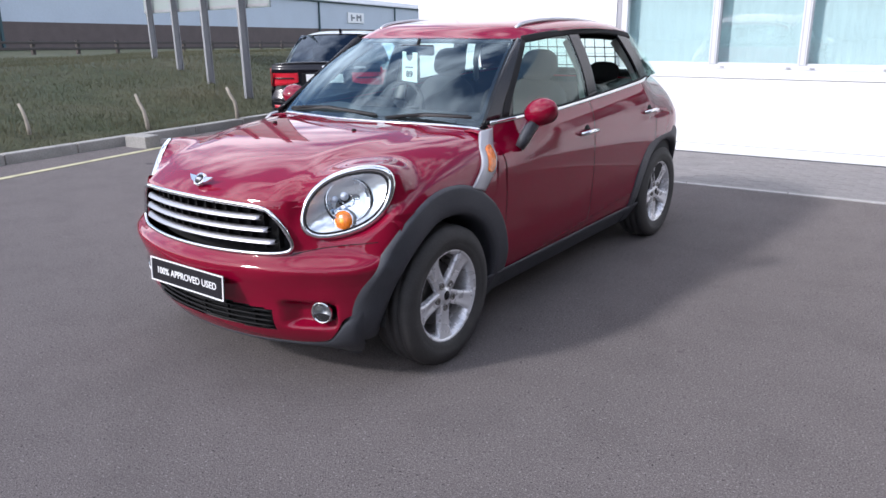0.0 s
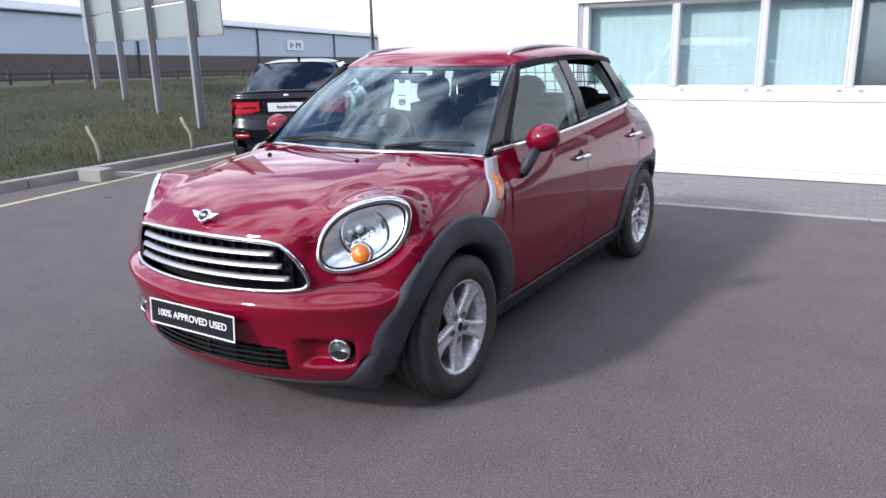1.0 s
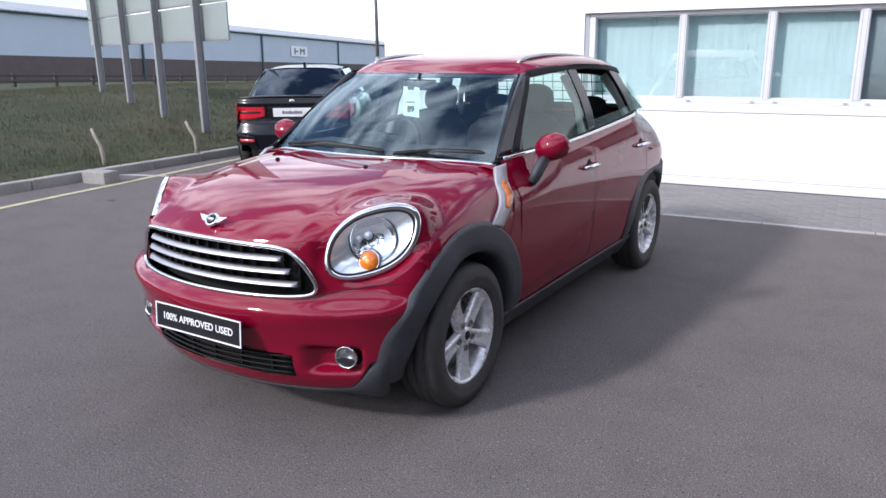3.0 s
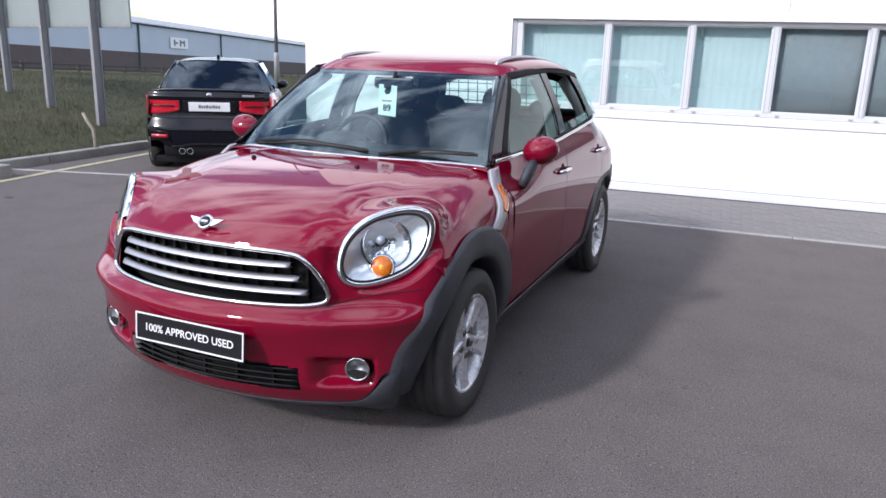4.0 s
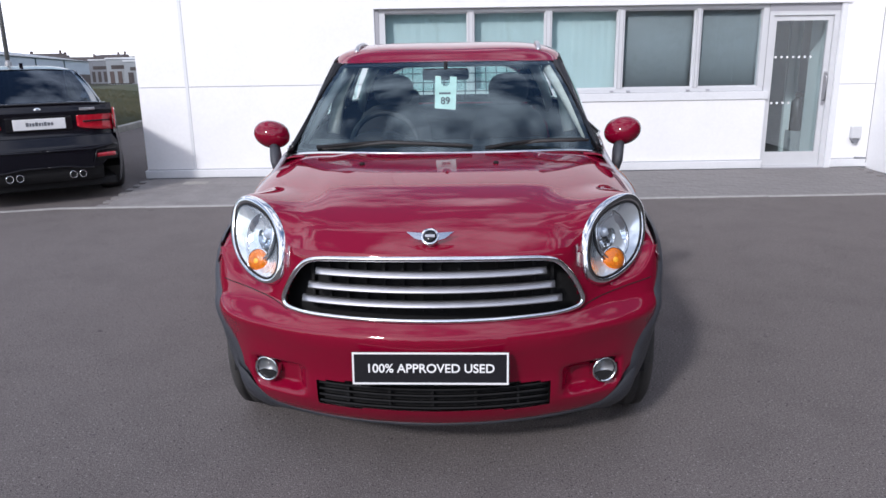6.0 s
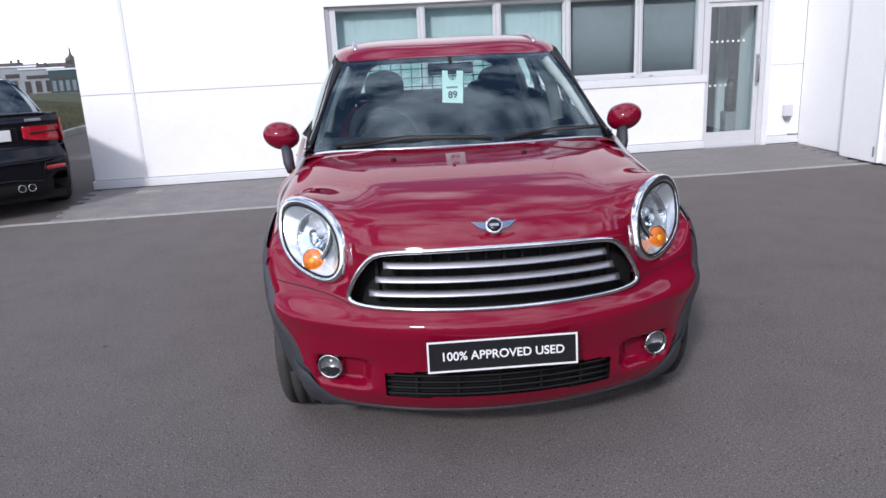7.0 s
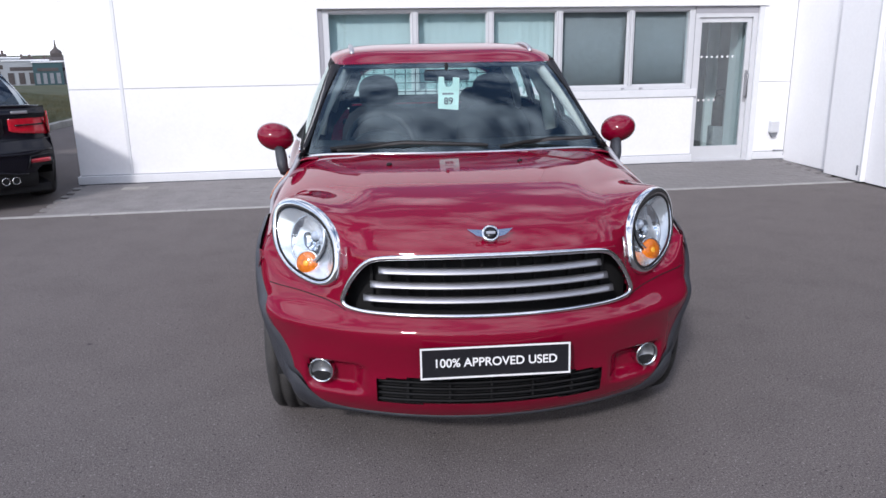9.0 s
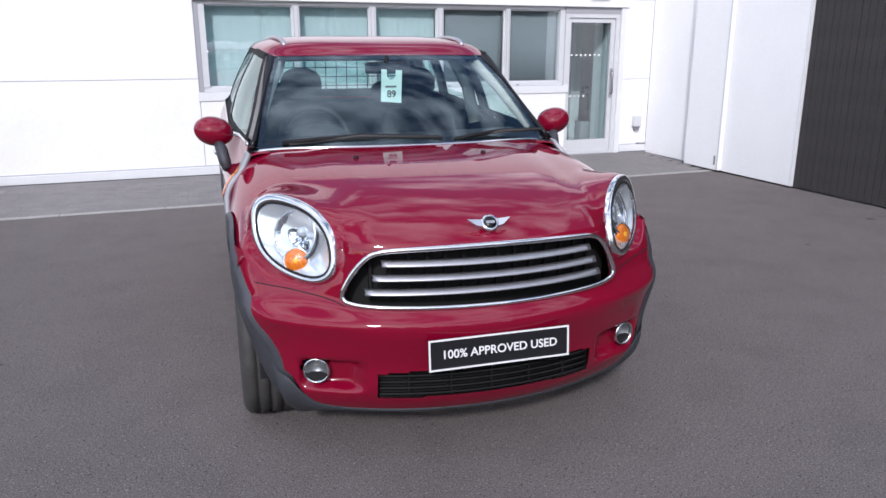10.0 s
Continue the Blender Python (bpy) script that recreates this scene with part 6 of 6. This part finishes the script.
    part("c_pillar", grid("c_pillar", lambda u, v: (s * (lerp(glass_edge(v), lerp(.80, .572, v ** 1.25), u)), lerp(lerp(-.33, .02, u), lerp(.235, .32, u), v), lerp(1.015, 1.385, v) + .012 * math.sin(math.pi * v)), span(0, 1, 8), span(0, 1, 8), BLACK_PAINT), saloon)
    part("shoulder", grid("shoulder", lambda y, t: (s * lerp(sal_half(y, sal_shoulder(y)) - .06, .64, t), y, sal_shoulder(y) + .03 * t), span(-0.9, 2.3, 30), span(0, 1, 4), BLACK_PAINT), saloon)
part("rear_window", grid("rear_window", lambda a, v: (glass_edge(v) * a, lerp(-.33, .235, v) - lerp(.12, .055, v) * (1 - a * a), lerp(1.015, 1.385, v) + lerp(0, .012, v) * (1 - a * a) + .012 * math.sin(math.pi * v)), span(-1, 1, 21), span(0, 1, 10), DARK_GLASS), saloon, "dark rear window")
part("roof", grid("roof", lambda a, t: (a * lerp(.545, .58, t), lerp(.215, 1.5, t) - .045 * (1 - a * a), 1.384 + .048 * math.sin(math.pi * lerp(.12, .95, t)) - .045 * a ** 4), span(-1, 1, 25), span(0, 1, 16), BLACK_PAINT), saloon, "black roof")
part("windscreen", grid("windscreen", lambda a, v: (lerp(.70, .58, v) * a, lerp(2.35, 1.5, v) + .08 * (1 - a * a), lerp(.97, 1.38, v)), span(-1, 1, 15), span(0, 1, 8), DARK_GLASS), saloon)
part("bonnet", grid("bonnet", lambda a, t: (a * lerp(.74, .62, t), lerp(2.3, 3.55, t), lerp(.985, .72, t * t) - .05 * a ** 4), span(-1, 1, 15), span(0, 1, 10), BLACK_PAINT), saloon)
part("nose", grid("nose", lambda x, z: (x, 3.62 - .25 * (abs(x) / .7) ** 3, z), span(-.72, .72, 15), span(.22, .74, 6), BLACK_PAINT), saloon)
for s in (1, -1):
    part("window_trim", tube("window_trim", [(s * .80, .03, 1.02), (s * .71, .17, 1.20), (s * .580, .32, 1.385)], .006, CHROME), saloon, "bright window trim")
    part("bumper_crease", tube("bumper_crease", [(s * x, tail_y(x, .60) - .004, .585 + .03 * step01(.5, .75, x)) for x in span(0.02, 0.78, 14)], .012, BLACK_PAINT), saloon)
    part("vent_trim", tube("vent_trim", [(s * .50, tail_y(.50, .5) - .01, .43), (s * .54, tail_y(.54, .5) - .012, .56), (s * .77, tail_y(.77, .5) - .01, .575)], .009, GLOSS_BLACK), saloon)
    part("diffuser_edge", tube("diffuser_edge", [(s * x, tail_y(x, .42) - .004, .415 - .03 * step01(.2, .45, x)) for x in span(0.01, 0.5, 10)], .010, GLOSS_BLACK), saloon)
part("aerial_fin", prism("aerial_fin", [(0, 0), (.16, 0), (.03, .06), (0, .062)], lambda u, v, d: (d - .02, .42 + u, 1.405 + v), .04, BLACK_PAINT), saloon)
part("cabin_dark", box("cabin_dark", -.60, .60, .0, 2.0, .5, 1.02, CLOTH, .05), saloon)
for x in (-.34, .34):
    part("headrest", box("headrest", x - .12, x + .12, .42, .50, 1.02, 1.22, CLOTH, .03), saloon)
sp = part("number_plate", box("number_plate", -.26, .26, -.006, .004, -.0555, .0555, PLATE_WHITE, .003), saloon, "white show plate with plain grey lettering bars", pose(0, S_TAIL + .03, .865, 8, 0, 0))
for k, (x0, x1) in enumerate(((-.135, -.105), (-.098, -.08), (-.072, -.05), (-.042, -.014), (-.006, .014), (.022, .036), (.044, .07), (.078, .104), (.112, .136))):
    part("lettering_bar", box("lettering_bar", x0, x1, -.009, -.006, -.016, .016 + (.006 if k % 3 == 0 else 0), GREY_PRINT), sp)
part("plate_recess", box("plate_recess", -.33, .33, S_TAIL + .045, S_TAIL + .06, .79, .94, GLOSS_BLACK, .01), saloon)
bd = part("badge", lathe("badge", [(-.008, 0), (-.008, .030), (-.004, .040), (.004, .041)], CHROME, 28, "y"), saloon, "round badge", pose(0, S_TAIL + .05, .99))
part("disc", lathe("disc", [(-.0095, 0), (-.009, .028)], GREY_PRINT, 24, "y"), bd)
part("model_mark", box("model_mark", .42, .58, S_TAIL + .04, S_TAIL + .06, .985, 1.012, SATIN, .004), saloon)
for s in (1, -1):
    for cy in (0, S_WB):
        w = part("wheel", lathe("wheel", [(-.10, .22), (.05, .215), (.09, .235), (.10, .24), (.06, .20), (.06, .05), (.07, .03), (.07, 0)], GREY_SHED, 40), saloon, "dark alloy wheel with a wide tyre", pose(s * .80, cy, .335) @ Matrix.Diagonal((s, 1, 1, 1)))
        part("tyre", lathe("tyre", [(-.13, .24), (-.14, .29), (-.12, .325), (-.06, .336), (.09, .336), (.13, .322), (.135, .28), (.10, .24)], RUBBER, 48), w)
        part("wheel_arch", grid("wheel_arch", lambda th, k: (s * (.50, .50, .88)[k], cy + (0, .37, .37)[k] * math.cos(th), .30 + (0, .40, .40)[k] * math.sin(th)), span(0, math.pi, 21), range(3), DARK), saloon)
part("underbody", box("underbody", -.75, .75, S_TAIL + .15, 3.4, .17, .26, DARK, .02), saloon)


# ---- paving blocks of the strip along the building ----
bm = bmesh.new()
box_bm(bm, -0.0993, 0.0993, -0.0493, 0.0493, -0.015, 0.012)
_block = from_bm("paving_block", bm, PAVER)
rest_v, rest_f = [], []
rnd = random.Random(8)
for j in range(15):
    y = 4.61 + j * 0.1005
    for i in range(46):
        x = -3.34 + i * 0.2005 + (0.1 if j % 2 else 0.0)
        if y > 6.0 or x > 5.28:
            continue
        m = pose(x, y, pave_z(y) - 0.010 + rnd.uniform(-.001, .001), 2.05 + rnd.uniform(-.25, .25), rnd.uniform(-.2, .2), rnd.uniform(-.5, .5))
        if 1.0 < x < 5.0 and j % 15 < 14:
            part("paving_block", _block, pavement, "", m)
        else:
            n = len(rest_v)
            rest_v += [m @ v.co for v in _block.vertices]
            rest_f += [tuple(n + k for k in p.vertices) for p in _block.polygons]
tagged(part("paving_blocks", mesh_from("paving_blocks", rest_v, rest_f, PAVER_REST), pavement), kind="stuff")
